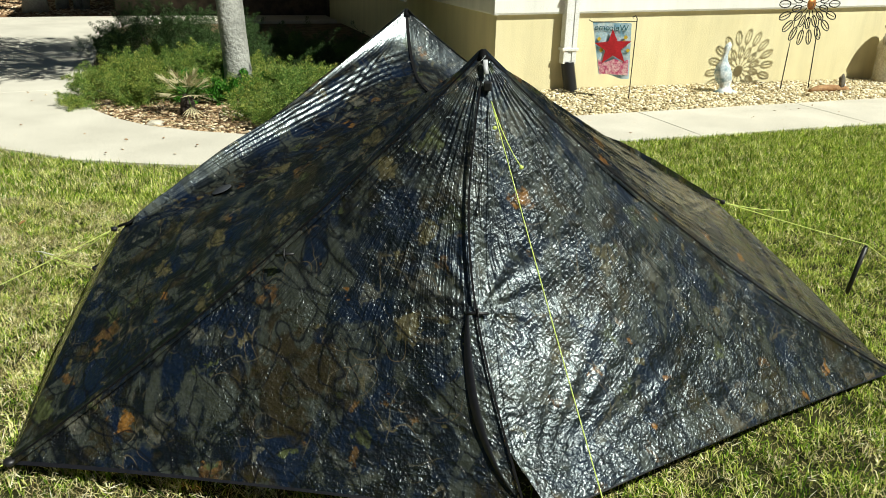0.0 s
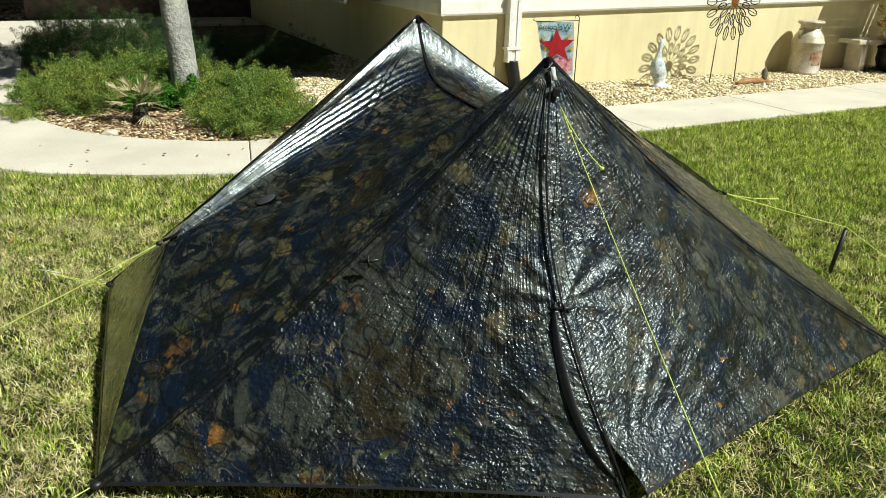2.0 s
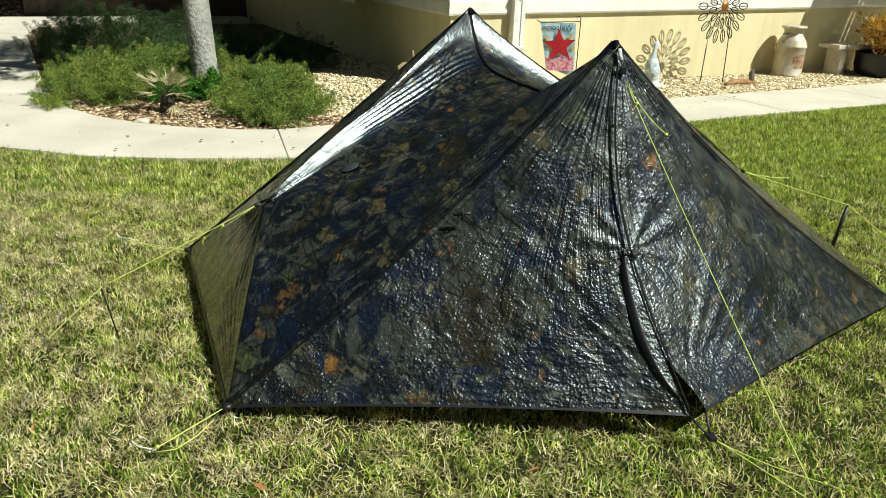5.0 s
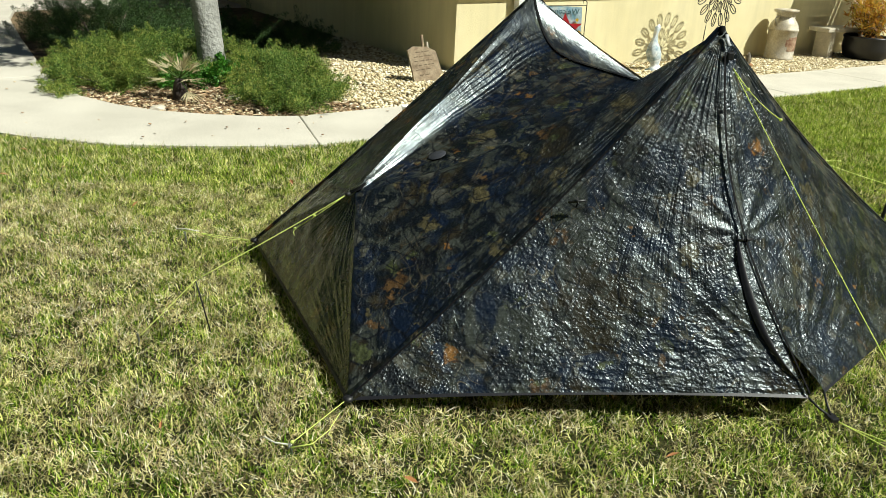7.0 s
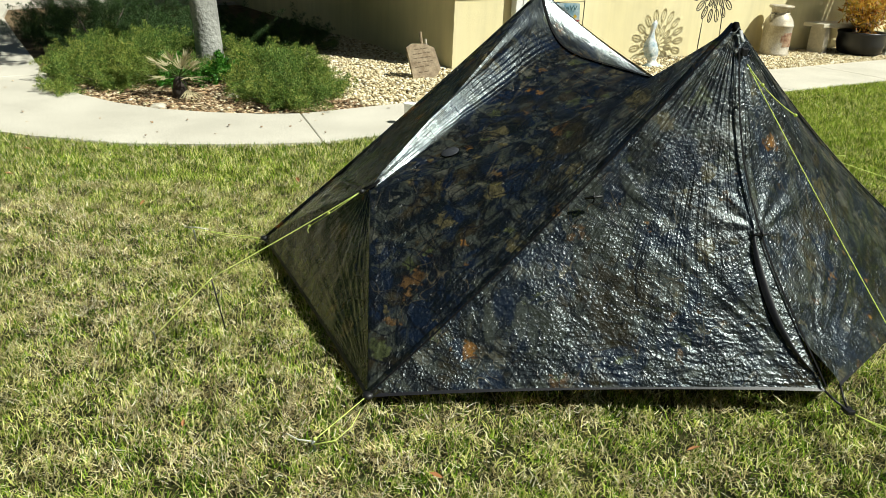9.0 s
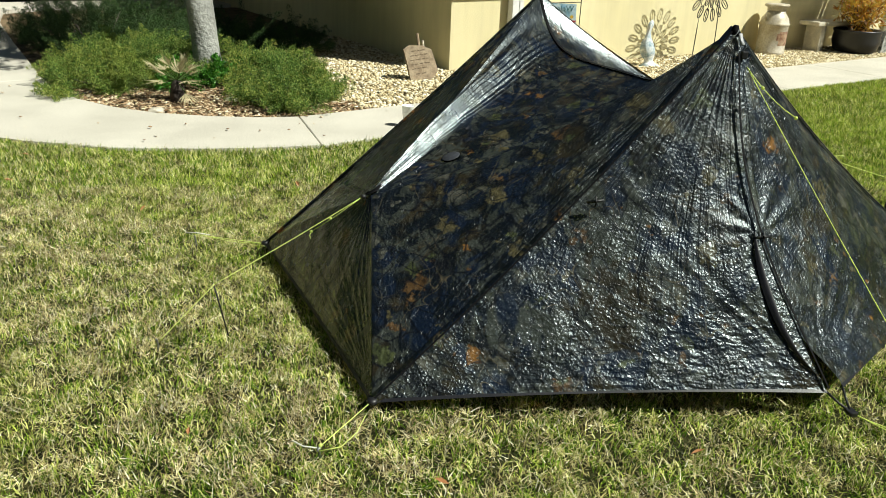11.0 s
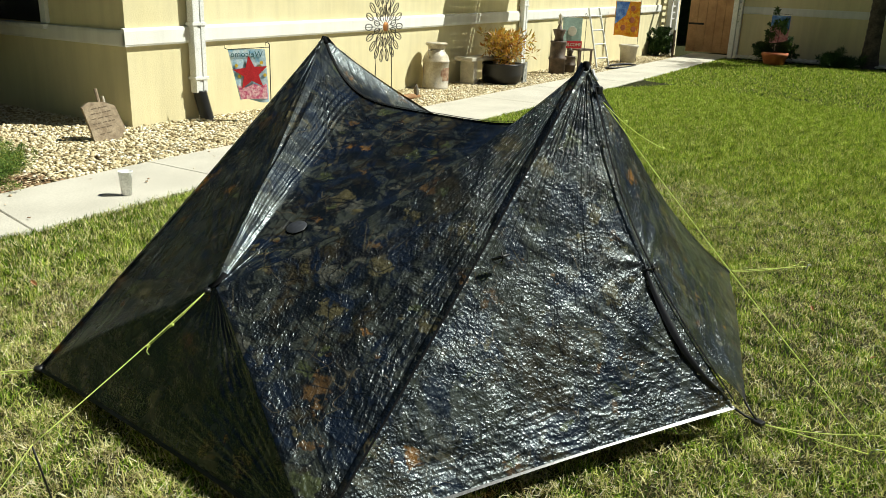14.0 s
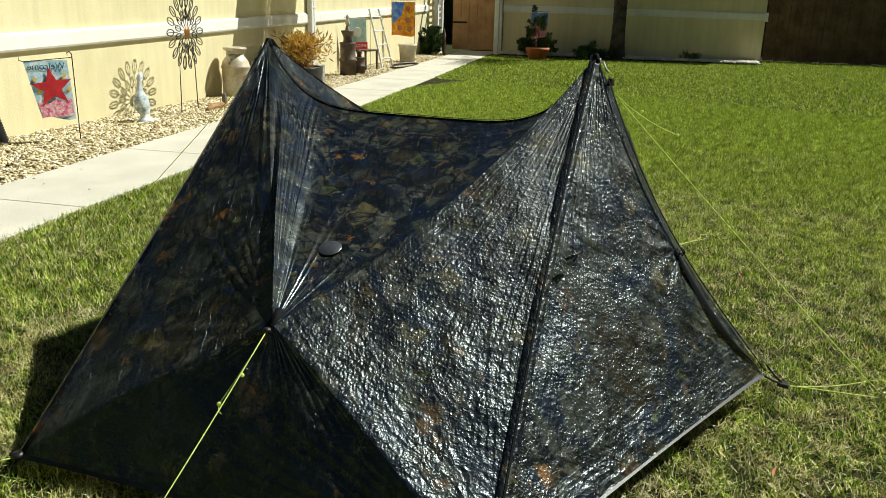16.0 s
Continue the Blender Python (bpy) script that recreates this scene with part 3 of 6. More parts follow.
# planting beds: raised sheets between walkway and house
bed = thing("ground_bed", "planting bed of tan river stones along the house", "planting bed", kind="structure")
inner = [(-2.8, -1.66), (-3.14, -1.47), (-3.5, -1.2), (-3.75, -0.85), (-3.98, -0.4), (-4.1, 0.1), (-4.13, 0.7), (-4.13, 1.7), (-4.13, 3.4), (-4.1, 5.6), (-3.95, 6.9), (-3.2, 7.4), (-0.02, 7.4), (-0.02, -0.02), (16.4, -0.02), (16.4, -0.95), (14.97, -0.9), (6.9, -1.22), (2.83, -1.4), (-0.66, -1.56), (-1.47, -1.66)]
part("bed_surface", slab([tuple(hp(u, v).xy) for u, v in inner[::-1]], -0.1, -0.04), M_BED, bed)

# walkway of cast slabs: pairs of points across it
pave = thing("pavement", "pale concrete garden walkway with sawn joints", "walkway", kind="structure")


def slab_piece(quad):
    pts = [hp(u, v) for u, v in quad]
    c = sum(pts, Vector()) / len(pts)
    pts = [c + (p - c) * (1 - 0.004 / max((p - c).length, 0.1)) for p in pts]
    bm = slab([tuple(p.xy) for p in pts], -0.1, 0.012)
    top = [e for e in bm.edges if all(v.co.z > 0 for v in e.verts)]
    bmesh.ops.bevel(bm, geom=top, offset=0.006, segments=1, affect="EDGES")
    part("slab", bm, M_CONCRETE, pave)


def v_far(u):
    return float(np.interp(u, [-2.6, -0.66, 2.83, 6.9, 14.97, 18.0], [-1.7, -1.53, -1.37, -1.2, -0.87, -0.6]))


def v_near(u):
    return float(np.interp(u, LAWN_U, LAWN_V))


joints = [-2.6, -1.06, 0.88, 2.8, 4.7, 6.6, 8.5, 10.4, 12.3, 14.2, 16.1, 17.8]
for a, b in zip(joints, joints[1:]):
    slab_piece([(a - (0.1 if a < -2 else 0), v_near(a)), (b, v_near(b)), (b, v_far(b)), (a + (0.1 if a < -2 else 0), v_far(a))])
turn_in = [(-2.5, -1.7), (-2.8, -1.62), (-3.14, -1.43), (-3.5, -1.16), (-3.75, -0.82), (-3.97, -0.38), (-4.08, 0.1), (-4.1, 0.7), (-4.1, 1.7), (-4.1, 3.4), (-4.07, 5.6), (-3.9, 6.95), (-3.2, 7.45)]
turn_out = [(-2.7, -2.62), (-3.0, -2.55), (-3.45, -2.4), (-4.0, -2.13), (-4.5, -1.72), (-4.95, -1.2), (-5.4, -0.35), (-5.6, 0.5), (-5.7, 1.5), (-5.75, 3.4), (-5.8, 5.6), (-5.9, 8.2), (-3.2, 8.5)]
for k, e in ((0, 7), (7, 9), (9, 12)):
    slab_piece(turn_out[k:e + 1][::-1] + turn_in[k:e + 1])
slab_piece([(-3.2, 7.46), (-0.1, 7.46), (-0.1, 8.5), (-3.2, 8.5)])
slab_piece([(-5.92, 8.2), (-5.92, 7.0), (-9.5, 6.2), (-9.5, 7.4)])
mulch = thing("ground_mulch", "strewn brown mulch bed beyond the walkway", "mulch bed", kind="structure")
part("mulch_surface", slab([tuple(hp(u, v).xy) for u, v in [(-14, 6.4), (-9.4, 7.5), (-5.9, 8.35), (-0.1, 8.6), (-0.1, 11.8), (-14, 14)]], -0.1, 0.0), M_MULCH, mulch)

# ---- house ----
def wall_run(name, u0, u1, v0, v1, h, label, mat=M_WALL):
    ob = link(name, box((u1 - u0, v1 - v0, h), ((u0 + u1) / 2, (v0 + v1) / 2, h / 2 - 0.12)), mat)
    ob.matrix_world = HOUSE
    return tagged(ob, label, "wall", kind="structure")


def band(name, a, b, out, z0, z1, rise=0.0, thick=0.045):
    """A moulded band on a wall from a to b (u, v), standing out by out (du, dv)."""
    bm = bmesh.new()
    prof = [(0.0, z0), (0.8, z0), (1.0, z0 + 0.02), (1.0, z1 - 0.03), (0.85, z1 - 0.005), (0.0, z1)]
    rows = []
    for (u, v), dz in ((a, 0.0), (b, rise)):
        rows.append([bm.verts.new((u + out[0] * thick * k, v + out[1] * thick * k, z + dz)) for k, z in prof])
    n = len(prof)
    for i in range(n):
        bm.faces.new((rows[0][i], rows[1][i], rows[1][(i + 1) % n], rows[0][(i + 1) % n]))
    bm.faces.new(rows[0][::-1])
    bm.faces.new(rows[1])
    bmesh.ops.recalc_face_normals(bm, faces=bm.faces)
    ob = link(name, bm, M_BAND)
    ob.matrix_world = HOUSE
    return tagged(ob, "white painted stucco band on the yellow wall", "trim", kind="structure")


wall_run("wall_south", 0.0, 16.4, 0.0, 0.2, 2.75, "yellow stucco house wall in full sun")
# side wall with a window opening
W0, W1, WZ0, WZ1 = 1.3, 2.9, 0.93, 2.1
bm = bmesh.new()
for v0, v1, z0, z1 in ((0.2, W0, -0.12, 2.7), (W1, 8.6, -0.12, 2.7), (W0, W1, -0.12, WZ0), (W0, W1, WZ1, 2.7)):
    box((0.2, v1 - v0, z1 - z0), (0.1, (v0 + v1) / 2, (z0 + z1) / 2), bm=bm)
ob = tagged(link("wall_west", bm, M_WALL), "yellow stucco side wall standing in shade", "wall", kind="structure")
ob.matrix_world = HOUSE
# deep shade of the recess is put into this wall's colour; no screen here
wall_run("wall_north", -4.0, 0.2, 8.62, 8.82, 2.75, "entry recess wall coloured dark for its deep shade", M_DARKCLAYSHADE)
wall_run("wall_east", 17.2, 17.4, -8.7, -1.95, 2.75, "yellow stucco wall of the far wing in shade")
wall_run("wall_gate_return", 16.4, 18.2, 0.0, 0.2, 2.75, "yellow wall beside the wooden gate")
band("trim_front", (-0.045, 0.0), (16.4, 0.0), (0, -1), 0.77, 0.945, 0.30)
band("trim_side", (0.0, -0.04), (0.0, 8.6), (-1, 0), 0.77, 0.925)
band("trim_far", (17.2, -8.74), (17.2, -1.95), (-1, 0), 1.07, 1.25, 0.04)
ob = link("trim_cap", box((0.07, 0.07, 0.22), (17.17, -8.72, 1.15), 0.01), M_BAND)
ob.matrix_world = HOUSE
tagged(ob, "white end of the stucco band", "trim", kind="structure")

# roof with eaves
bm = bmesh.new()
for quad in ([(-0.55, -0.5), (17.0, -0.5), (13.0, 5.0), (4.5, 5.0)], [(-0.75, -0.5), (4.5, 5.0), (4.5, 9.4), (-0.75, 9.4)]):
    zs = [2.66 if (u < -0.3 or v < 0 ) else 4.6 for u, v in quad]
    lo = [bm.verts.new((u, v, z)) for (u, v), z in zip(quad, zs)]
    hi = [bm.verts.new((u, v, z + 0.14)) for (u, v), z in zip(quad, zs)]
    bm.faces.new(lo[::-1]); bm.faces.new(hi)
    for i in range(4):
        bm.faces.new((lo[i], lo[(i + 1) % 4], hi[(i + 1) % 4], hi[i]))
box((3.75, 11.2, 0.16), (-2.43, 12.2, 2.78), bm=bm)
box((7.0, 6.7, 0.16), (20.62, -5.75, 2.78), bm=bm)
ob = tagged(link("roof", bm, M_ROOF), "low brown shingle roof over the house", "roof", kind="structure")
ob.matrix_world = HOUSE
bm = box((16.0, 0.05, 5.0), (8.4, 6.0, 2.0))
ob = tagged(link("wall_inner", bm, M_WALL), "plain inner wall closing the house", "wall", kind="structure")
ob.matrix_world = HOUSE

# window on the side wall, with its propped louvred shutter
win = thing("window_1", "dark window with a white frame in the side wall", "window", HOUSE, kind="structure")
wf = part("window_frame", box((0.05, W1 - W0 + 0.16, 0.09), (-0.02, (W0 + W1) / 2, WZ1 + 0.03), 0.008), M_WHITE, win)
for v in (W0 - 0.04, W1 + 0.04):
    part("window_frame", box((0.05, 0.1, WZ1 - WZ0), (-0.021, v, (WZ0 + WZ1) / 2), 0.008), M_WHITE, win)
part("window_sill", box((0.1, W1 - W0 + 0.2, 0.05), (-0.045, (W0 + W1) / 2, WZ0 - 0.03), 0.01), M_WHITE, win)
part("pane", box((0.012, W1 - W0, WZ1 - WZ0), (0.08, (W0 + W1) / 2, (WZ0 + WZ1) / 2)), M_GLASS_DARK, win)


def bahama_shutter(label, m, width, length):
    """A top-hinged louvred shutter, hanging along -z from its hinge, facing -y."""
    sh = thing("window_shutter", label, "shutter", m, "propped window shutters")
    for x in (-width / 2 + 0.035, 0, width / 2 - 0.035):
        part("stile", box((0.07, 0.035, length), (x, 0, -length / 2), 0.005), M_WHITE, sh)
    for z in (-0.04, -length + 0.04):
        part("rail", box((width - 0.15, 0.033, 0.08), (0, 0, z), 0.005), M_WHITE, sh)
    k = int((length - 0.2) / 0.055)
    rows = []
    for i in range(k):
        z = -0.12 - i * (length - 0.24) / (k - 1)
        for x in (-width / 4, width / 4):
            ob = part("slat", box((width / 2 - 0.11, 0.064, 0.008), (0, 0, 0), 0, Matrix.Rotation(radians(-66), 4, "X")), M_WHITE, sh) if not rows else new("slat", rows[0].data)
            ob.parent = sh
            ob.location = (x, 0, z)
            rows.append(ob)
    return sh


bahama_shutter("white louvred shutter propped open over the side window", HOUSE @ pose(-0.06, 2.35, 2.05, 0, 0, -90) @ pose(0, 0, 0, -20, 0, 0), 1.5, 1.35)
# second shutter is unseen, added to cast the shadow band on the front wall
bahama_shutter("unseen white louvred shutter added to shade the front wall", HOUSE @ pose(7.3, -0.05, 2.45, 0, 0, 0) @ pose(0, 0, 0, -44, 0, 0), 2.1, 1.35)

# downspout with its corrugated drain
ds = thing("downspout", "white metal downspout ending in black corrugated drain pipe", "downspout", hm(0.83, -0.065))
prof = [(-0.075, -0.05), (-0.025, -0.05), (-0.02, -0.04), (0.02, -0.04), (0.025, -0.05), (0.075, -0.05), (0.08, 0.04), (-0.08, 0.04)]
pipe = part("pipe", slab(prof, 0.27, 2.65), M_WHITE, ds)
for z in (0.42, 0.98, 2.0):
    part("strap", box((0.19, 0.115, 0.03), (0, -0.002, z), 0.004), M_WHITE, pipe)
rings = []
for i in range(31):
    rings.append((0.078 if i % 2 else 0.068, 0.29 - i * 0.0112))
bm = lathe(rings[::-1], 20)
bmesh.ops.transform(bm, matrix=Matrix.Shear("XY", 4, (0.0, 0.0)), verts=bm.verts)
for v in bm.verts:
    k = max(0.0, 0.29 - v.co.z)
    v.co.x += 0.12 * k
    v.co.y -= 0.2 * k
part("drain_hose", bm, M_BLACK, ds, "black corrugated drain hose", True)
ds2 = thing("downspout", "white metal downspout further along the front wall", "downspout", hm(8.45, -0.06))
part("pipe", slab(prof, 0.05, 2.65), M_WHITE, ds2)
part("strap", box((0.19, 0.115, 0.03), (0, -0.002, 1.2), 0.004), M_WHITE, ds2)

# gate with its posts, and the fence
gate = thing("door_1", "closed brown wooden plank gate with black strap hinges", "gate", hm(18.0, -1.06, 0, 90), kind="structure")
for i in range(6):
    part("plank", box((0.236, 0.03, 2.0), (-0.6 + i * 0.24, 0, 1.03), 0.006), M_GATE, gate)
for z in (0.35, 1.7):
    part("rail", box((1.44, 0.035, 0.12), (0, -0.034, z), 0.006), M_GATE, gate)
for z in (0.78, 1.62):
    hinge = part("strap_hinge", box((0.42, 0.012, 0.05), (0.5, 0.022, z), 0.004), M_IRON, gate, "black iron strap hinge")
part("latch", box((0.05, 0.03, 0.2), (-0.6, 0.03, 1.25), 0.008), M_IRON, gate)
arbor = thing("garden_arbor", "white painted arbor posts framing the wooden gate", "arbor", hm(16.95, -1.03, 0, 90))
for x in (-0.84, 0.84):
    for y in (-0.25, 0.25):
        part("post", box((0.12, 0.12, 2.3), (x, y, 1.15), 0.008), M_WHITE, arbor)
    for k in range(9):
        part("lattice_slat", box((0.025, 0.42, 0.035), (x, 0, 0.9 + k * 0.16), 0.003), M_WHITE, arbor)
for y in (-0.25, 0.25):
    part("top_beam", box((2.05, 0.06, 0.12), (0, y, 2.36), 0.01), M_WHITE, arbor)
fence = thing("fence", "tall weathered brown board fence in shade", "fence", hm(18.6, -8.9, 0, -90), kind="structure")
rng0 = random.Random(4)
for i in range(34):
    part("board", box((0.135, 0.02, 1.9 + rng0.uniform(-0.03, 0.03)), (0.07 + i * 0.145, 0.02 * (i % 2), 0.95), 0.004), M_FENCE, fence)
for z in (0.4, 1.5):
    part("rail", box((5.0, 0.05, 0.09), (2.5, 0.065, z), 0.005), M_FENCE, fence)

# pale board fence behind the mulch bed
fence2 = thing("fence", "pale tan board fence behind the slim trees", "fence", hm(-14.0, 12.6, 0, 0), kind="structure")
for i in range(44):
    part("board", box((0.22, 0.025, 1.7), (0.11 + i * 0.232, 0.0, 0.83), 0.004), M_PALEFENCE, fence2)
for z in (0.4, 1.4):
    part("rail", box((10.2, 0.05, 0.09), (5.1, 0.04, z), 0.005), M_PALEFENCE, fence2)

# belts of trees closing the gardens round about
def tree_belt(label, a0, a1, far, tall):
    belt = bmesh.new()
    rows = []
    steps = int((a1 - a0) / 3.2)
    for i in range(steps + 1):
        a = radians(a0 + (a1 - a0) * i / steps)
        cx, cy = math.cos(a), math.sin(a)
        row = []
        for k, (r, z) in enumerate(((20.5, -0.1), (19.8, 1.2), (19.4, 3.0), (20.0, 5.0), (21.2, 6.4), (23.0, 6.8), (24.5, 5.0), (24.8, -0.1))):
            n = noise.noise((cx * 9, cy * 9, k * 0.7)) + 0.5 * noise.noise((cx * 31, cy * 31, k * 1.3))
            row.append(belt.verts.new((cx * (r * far + 1.2 * n), 4 + cy * (r * far + 1.2 * n), z * tall * (1 + 0.22 * n) if z > 0 else z)))
        rows.append(row)
    for p, q in zip(rows, rows[1:]):
        for k in range(7):
            belt.faces.new((p[k], q[k], q[k + 1], p[k + 1]))
    ob = link("backdrop", belt, M_FARTREES, smooth=True)
    return tagged(ob, label, "trees", kind="structure")


tree_belt("belt of dark green trees round the garden", 100, 332, 1.0, 1.2)
tree_belt("belt of dark green trees beyond the far wall", -8, 70, 1.5, 1.9)


# ---- the tent ----
PN, PF = Vector((0.073, 2.413, 1.188)), Vector((-0.28, 3.72, 1.191))
CNL, CNR = Vector((-1.248, 1.935, 0.034)), Vector((1.635, 2.77, 0.035))
CFL, CFR = Vector((-1.645, 3.34, 0.05)), Vector((1.255, 4.16, 0.04))
GL, GR = Vector((-1.192, 2.713, 0.49)), Vector((1.085, 3.385, 0.48))
HNL, HNR = Vector((0.241, 1.738, 0.101)), Vector((0.297, 1.742, 0.118))
HFL, HFR = Vector((-0.50, 4.30, 0.04)), Vector((-0.44, 4.32, 0.04))


def sag_line(down=(0, 0, -0.03), power=2.0):
    d = Vector(down)
    return lambda t: d * (1 - abs(2 * t - 1) ** power)


def straight(t):
    return Vector((0, 0, 0))


def door_line(shift):
    d = Vector(shift)
    return lambda t: d * (math.sin(math.pi * min(1.0, t)) ** 1.1) * (1.0 if t < 0.57 else 1.0)


RIDGE = sag_line((0.0, 0.0, -0.258), 5.0)


def drop(s):
    """Full up to the pleated band, falling to nothing past it."""
    q = min(1.0, max(0.0, (s - 0.82) / 0.14))
    return 1 - q * q * (3 - 2 * q)


def film_patch(bm, index, A, B, C, edges, folds, seed=0.0, stars=(), flutter=0.008, steps=108, slump=0.0, dense=1.0, belly=0.0, band=None, slot=0):
    """A taut triangular sheet fanned out from A. edges: curves that its sides AB, BC, CA follow; folds: (corner, count, height, reach, power) pleats that run out of a corner; stars: (place, count, height, reach) pleats round a place; slump: how far the middle hangs, steeply beside AC."""
    nrm = (B - A).cross(C - A).normalized()
    if nrm.z < 0:
        nrm = -nrm
    e1 = (C - B).normalized()
    e2 = nrm.cross(e1)
    rows = []
    for i in range(steps + 1):
        row = []
        for j in range(steps + 1):
            r, s = i / steps, 1 - (1 - j / steps) ** dense
            a, b, c = 1 - r, r * (1 - s), r * s
            p = A * a + B * b + C * c
            for (x, y), line in zip(((a, b), (b, c), (c, a)), edges):
                if x + y > 1e-6:
                    p = p + line(y / (x + y)) * (x + y) ** 2
            if slump:
                p = p - Vector((0, 0, slump * drop(s) * min(1.0, 0.4 + s * 2.2) * math.sin(math.pi * r) ** 0.7))
            if belly:
                p = p + nrm * (belly * math.sin(math.pi * s) * math.sin(math.pi * min(1.0, r * 0.92)))
            edge = min(1.0, 12 * a) * min(1.0, 14 * s) * min(1.0, 14 * (1 - s))
            h = 0.0
            for corner, count, height, reach, power in folds:
                f, g = ((b, c), (c, a), (a, b))[corner]
                dist = f + g
                if dist > 1e-6:
                    ang = (g / dist) ** power
                    ph = ang * count * math.pi + 1.3 * noise.noise((ang * count * 0.5, seed + corner, dist * 1.5))
                    amp = max(0.0, 0.55 + 0.9 * noise.noise((ang * count * 0.7, seed + 4, 0.3)))
                    h += height * (1 - 2 * abs(math.sin(ph))) * amp * math.exp(-dist / reach) * min(1.0, dist * 6)
            if band:
                lo, hi, count, height, welt = band
                w = (1 - s) / (1 - hi) if s > hi else max(0.0, (s - lo + 0.06) / (hi - lo + 0.06))
                h += welt * w * w * (3 - 2 * w) * math.sin(math.pi * r) ** 0.6
                q = (s - lo) / (hi - lo)
                if 0 < q < 1:
                    ph = q * count * math.pi + 0.5 * noise.noise((q * count, seed, r))
                    h += height * (1 - 2 * abs(math.sin(ph))) * math.sin(math.pi * q) ** 0.5 * min(1.0, r * 3) * r ** 0.6
            for spot, count, height, reach in stars:
                d = p - spot
                dl = d.length
                th = math.atan2(d.dot(e2), d.dot(e1))
                h += height * (1 - 2 * abs(math.sin(th * count / 2 + noise.noise((th, seed, 2))))) * math.exp(-dl / reach) * min(1.0, dl * 25)
            q = p * 3.1
            h += flutter * noise.noise((q.x, q.y, q.z + seed)) + 0.4 * flutter * noise.noise((q.x * 3.7, q.y * 3.7, q.z * 3.7 + seed))
            p = p + nrm * h * edge
            key = (round(p.x, 4), round(p.y, 4), round(p.z, 4))
            if key not in index:
                index[key] = bm.verts.new(p)
            row.append(index[key])
        rows.append(row)
    # across the fan in metres, and from its tip (0) to its far side (1)
    layer, breadth = bm.loops.layers.uv.verify(), (C - B).length
    for i in range(steps):
        for j in range(steps):
            f = {}
            for p, q in ((i, j), (i + 1, j), (i + 1, j + 1), (i, j + 1)):
                f.setdefault(rows[p][q], ((1 - (1 - q / steps) ** dense) * breadth + 7 * seed, p / steps))
            if len(f) > 2 and bm.faces.get(list(f)) is None:
                face = bm.faces.new(list(f))
                face.material_index = slot
                for loop in face.loops:
                    loop[layer].uv = f[loop.vert]


def binding(points, width, nrm, lift=0.004, thick=0.003):
    """A flat reinforcing tape along points."""
    bm = bmesh.new()
    pts = [Vector(p) for p in points]
    rows = []
    for i, p in enumerate(pts):
        d = (pts[min(i + 1, len(pts) - 1)] - pts[max(i - 1, 0)]).normalized()
        s = d.cross(nrm).normalized() * width / 2
        n = s.cross(d).normalized()
        if n.dot(nrm) < 0:
            n = -n
        b = p + n * lift
        rows.append([bm.verts.new(b - s), bm.verts.new(b + s), bm.verts.new(b + s + n * thick), bm.verts.new(b - s + n * thick)])
    for a, b in zip(rows, rows[1:]):
        for k in range(4):
            bm.faces.new((a[k], a[(k + 1) % 4], b[(k + 1) % 4], b[k]))
    bm.faces.new(rows[0][::-1])
    bm.faces.new(rows[-1])
    bmesh.ops.recalc_face_normals(bm, faces=bm.faces)
    return bm


def along(A, B, line, n=24, t0=0.0, t1=1.0):
    return [A + (B - A) * t + line(t) for t in (t0 + (t1 - t0) * i / n for i in range(n + 1))]


tent = thing("tent", "black camouflage film shelter with two peaks on the lawn", "tent")
HEM = sag_line((0, 0, 0.018), 2.0)
HEM_FAR = sag_line((0, 0, -0.04), 2.0)
MID = (PN + PF) / 2


def SEAM(P, C):
    """The slack that a seam from a peak to a corner takes: inwards and down."""
    m = (P + C) / 2
    inward = Vector((MID.x - m.x, MID.y - m.y, 0)).normalized()
    slack = 0.15 if C is CFL else 1.0
    return sag_line((inward * 0.04 + Vector((0, 0, -0.045))) * slack, 2.0)


DOOR_N = door_line((-0.094, 0.035, 0.0))
LOOP = Vector((0.093, 2.06, 0.54))
DOOR_F = door_line((0.05, 0.0, 0.0))


def DOOR_NR(t):
    q = min(1.0, max(0.0, (t - 0.84) / 0.16))
    return DOOR_N(t) - (HNR - HNL) * (t * (1 - q * q * (3 - 2 * q)))




def back(line):
    return lambda t: line(1 - t)


def roof_side(name, A, B, cA, cB, G, ridge, label):
    """Roof from the ridge A to B down to the hem cA to cB, pulled out at G."""
    bm, index = bmesh.new(), {}
    c1 = sag_line(Vector((0, 0, -0.08)))
    c2 = sag_line((0, 0, -0.015))
    low = sag_line((0, 0, 0.02))
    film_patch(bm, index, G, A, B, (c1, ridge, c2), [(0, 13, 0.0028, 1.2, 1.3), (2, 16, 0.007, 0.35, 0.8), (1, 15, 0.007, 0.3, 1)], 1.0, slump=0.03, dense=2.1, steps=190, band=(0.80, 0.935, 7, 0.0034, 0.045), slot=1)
    film_patch(bm, index, A, G, cA, (back(c1), low, back(SEAM(A, cA))), [(0, 15, 0.004, 0.3, 1), (1, 13, 0.004, 0.3, 1), (2, 12, 0.005, 0.35, 1)], 2.0, flutter=0.011)
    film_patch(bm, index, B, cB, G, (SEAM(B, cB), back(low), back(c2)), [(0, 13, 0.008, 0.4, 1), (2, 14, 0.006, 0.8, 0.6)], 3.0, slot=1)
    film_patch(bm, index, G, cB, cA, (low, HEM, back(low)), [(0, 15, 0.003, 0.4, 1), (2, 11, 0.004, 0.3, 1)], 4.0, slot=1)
    bmesh.ops.recalc_face_normals(bm, faces=bm.faces)
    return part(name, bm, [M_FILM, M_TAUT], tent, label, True)


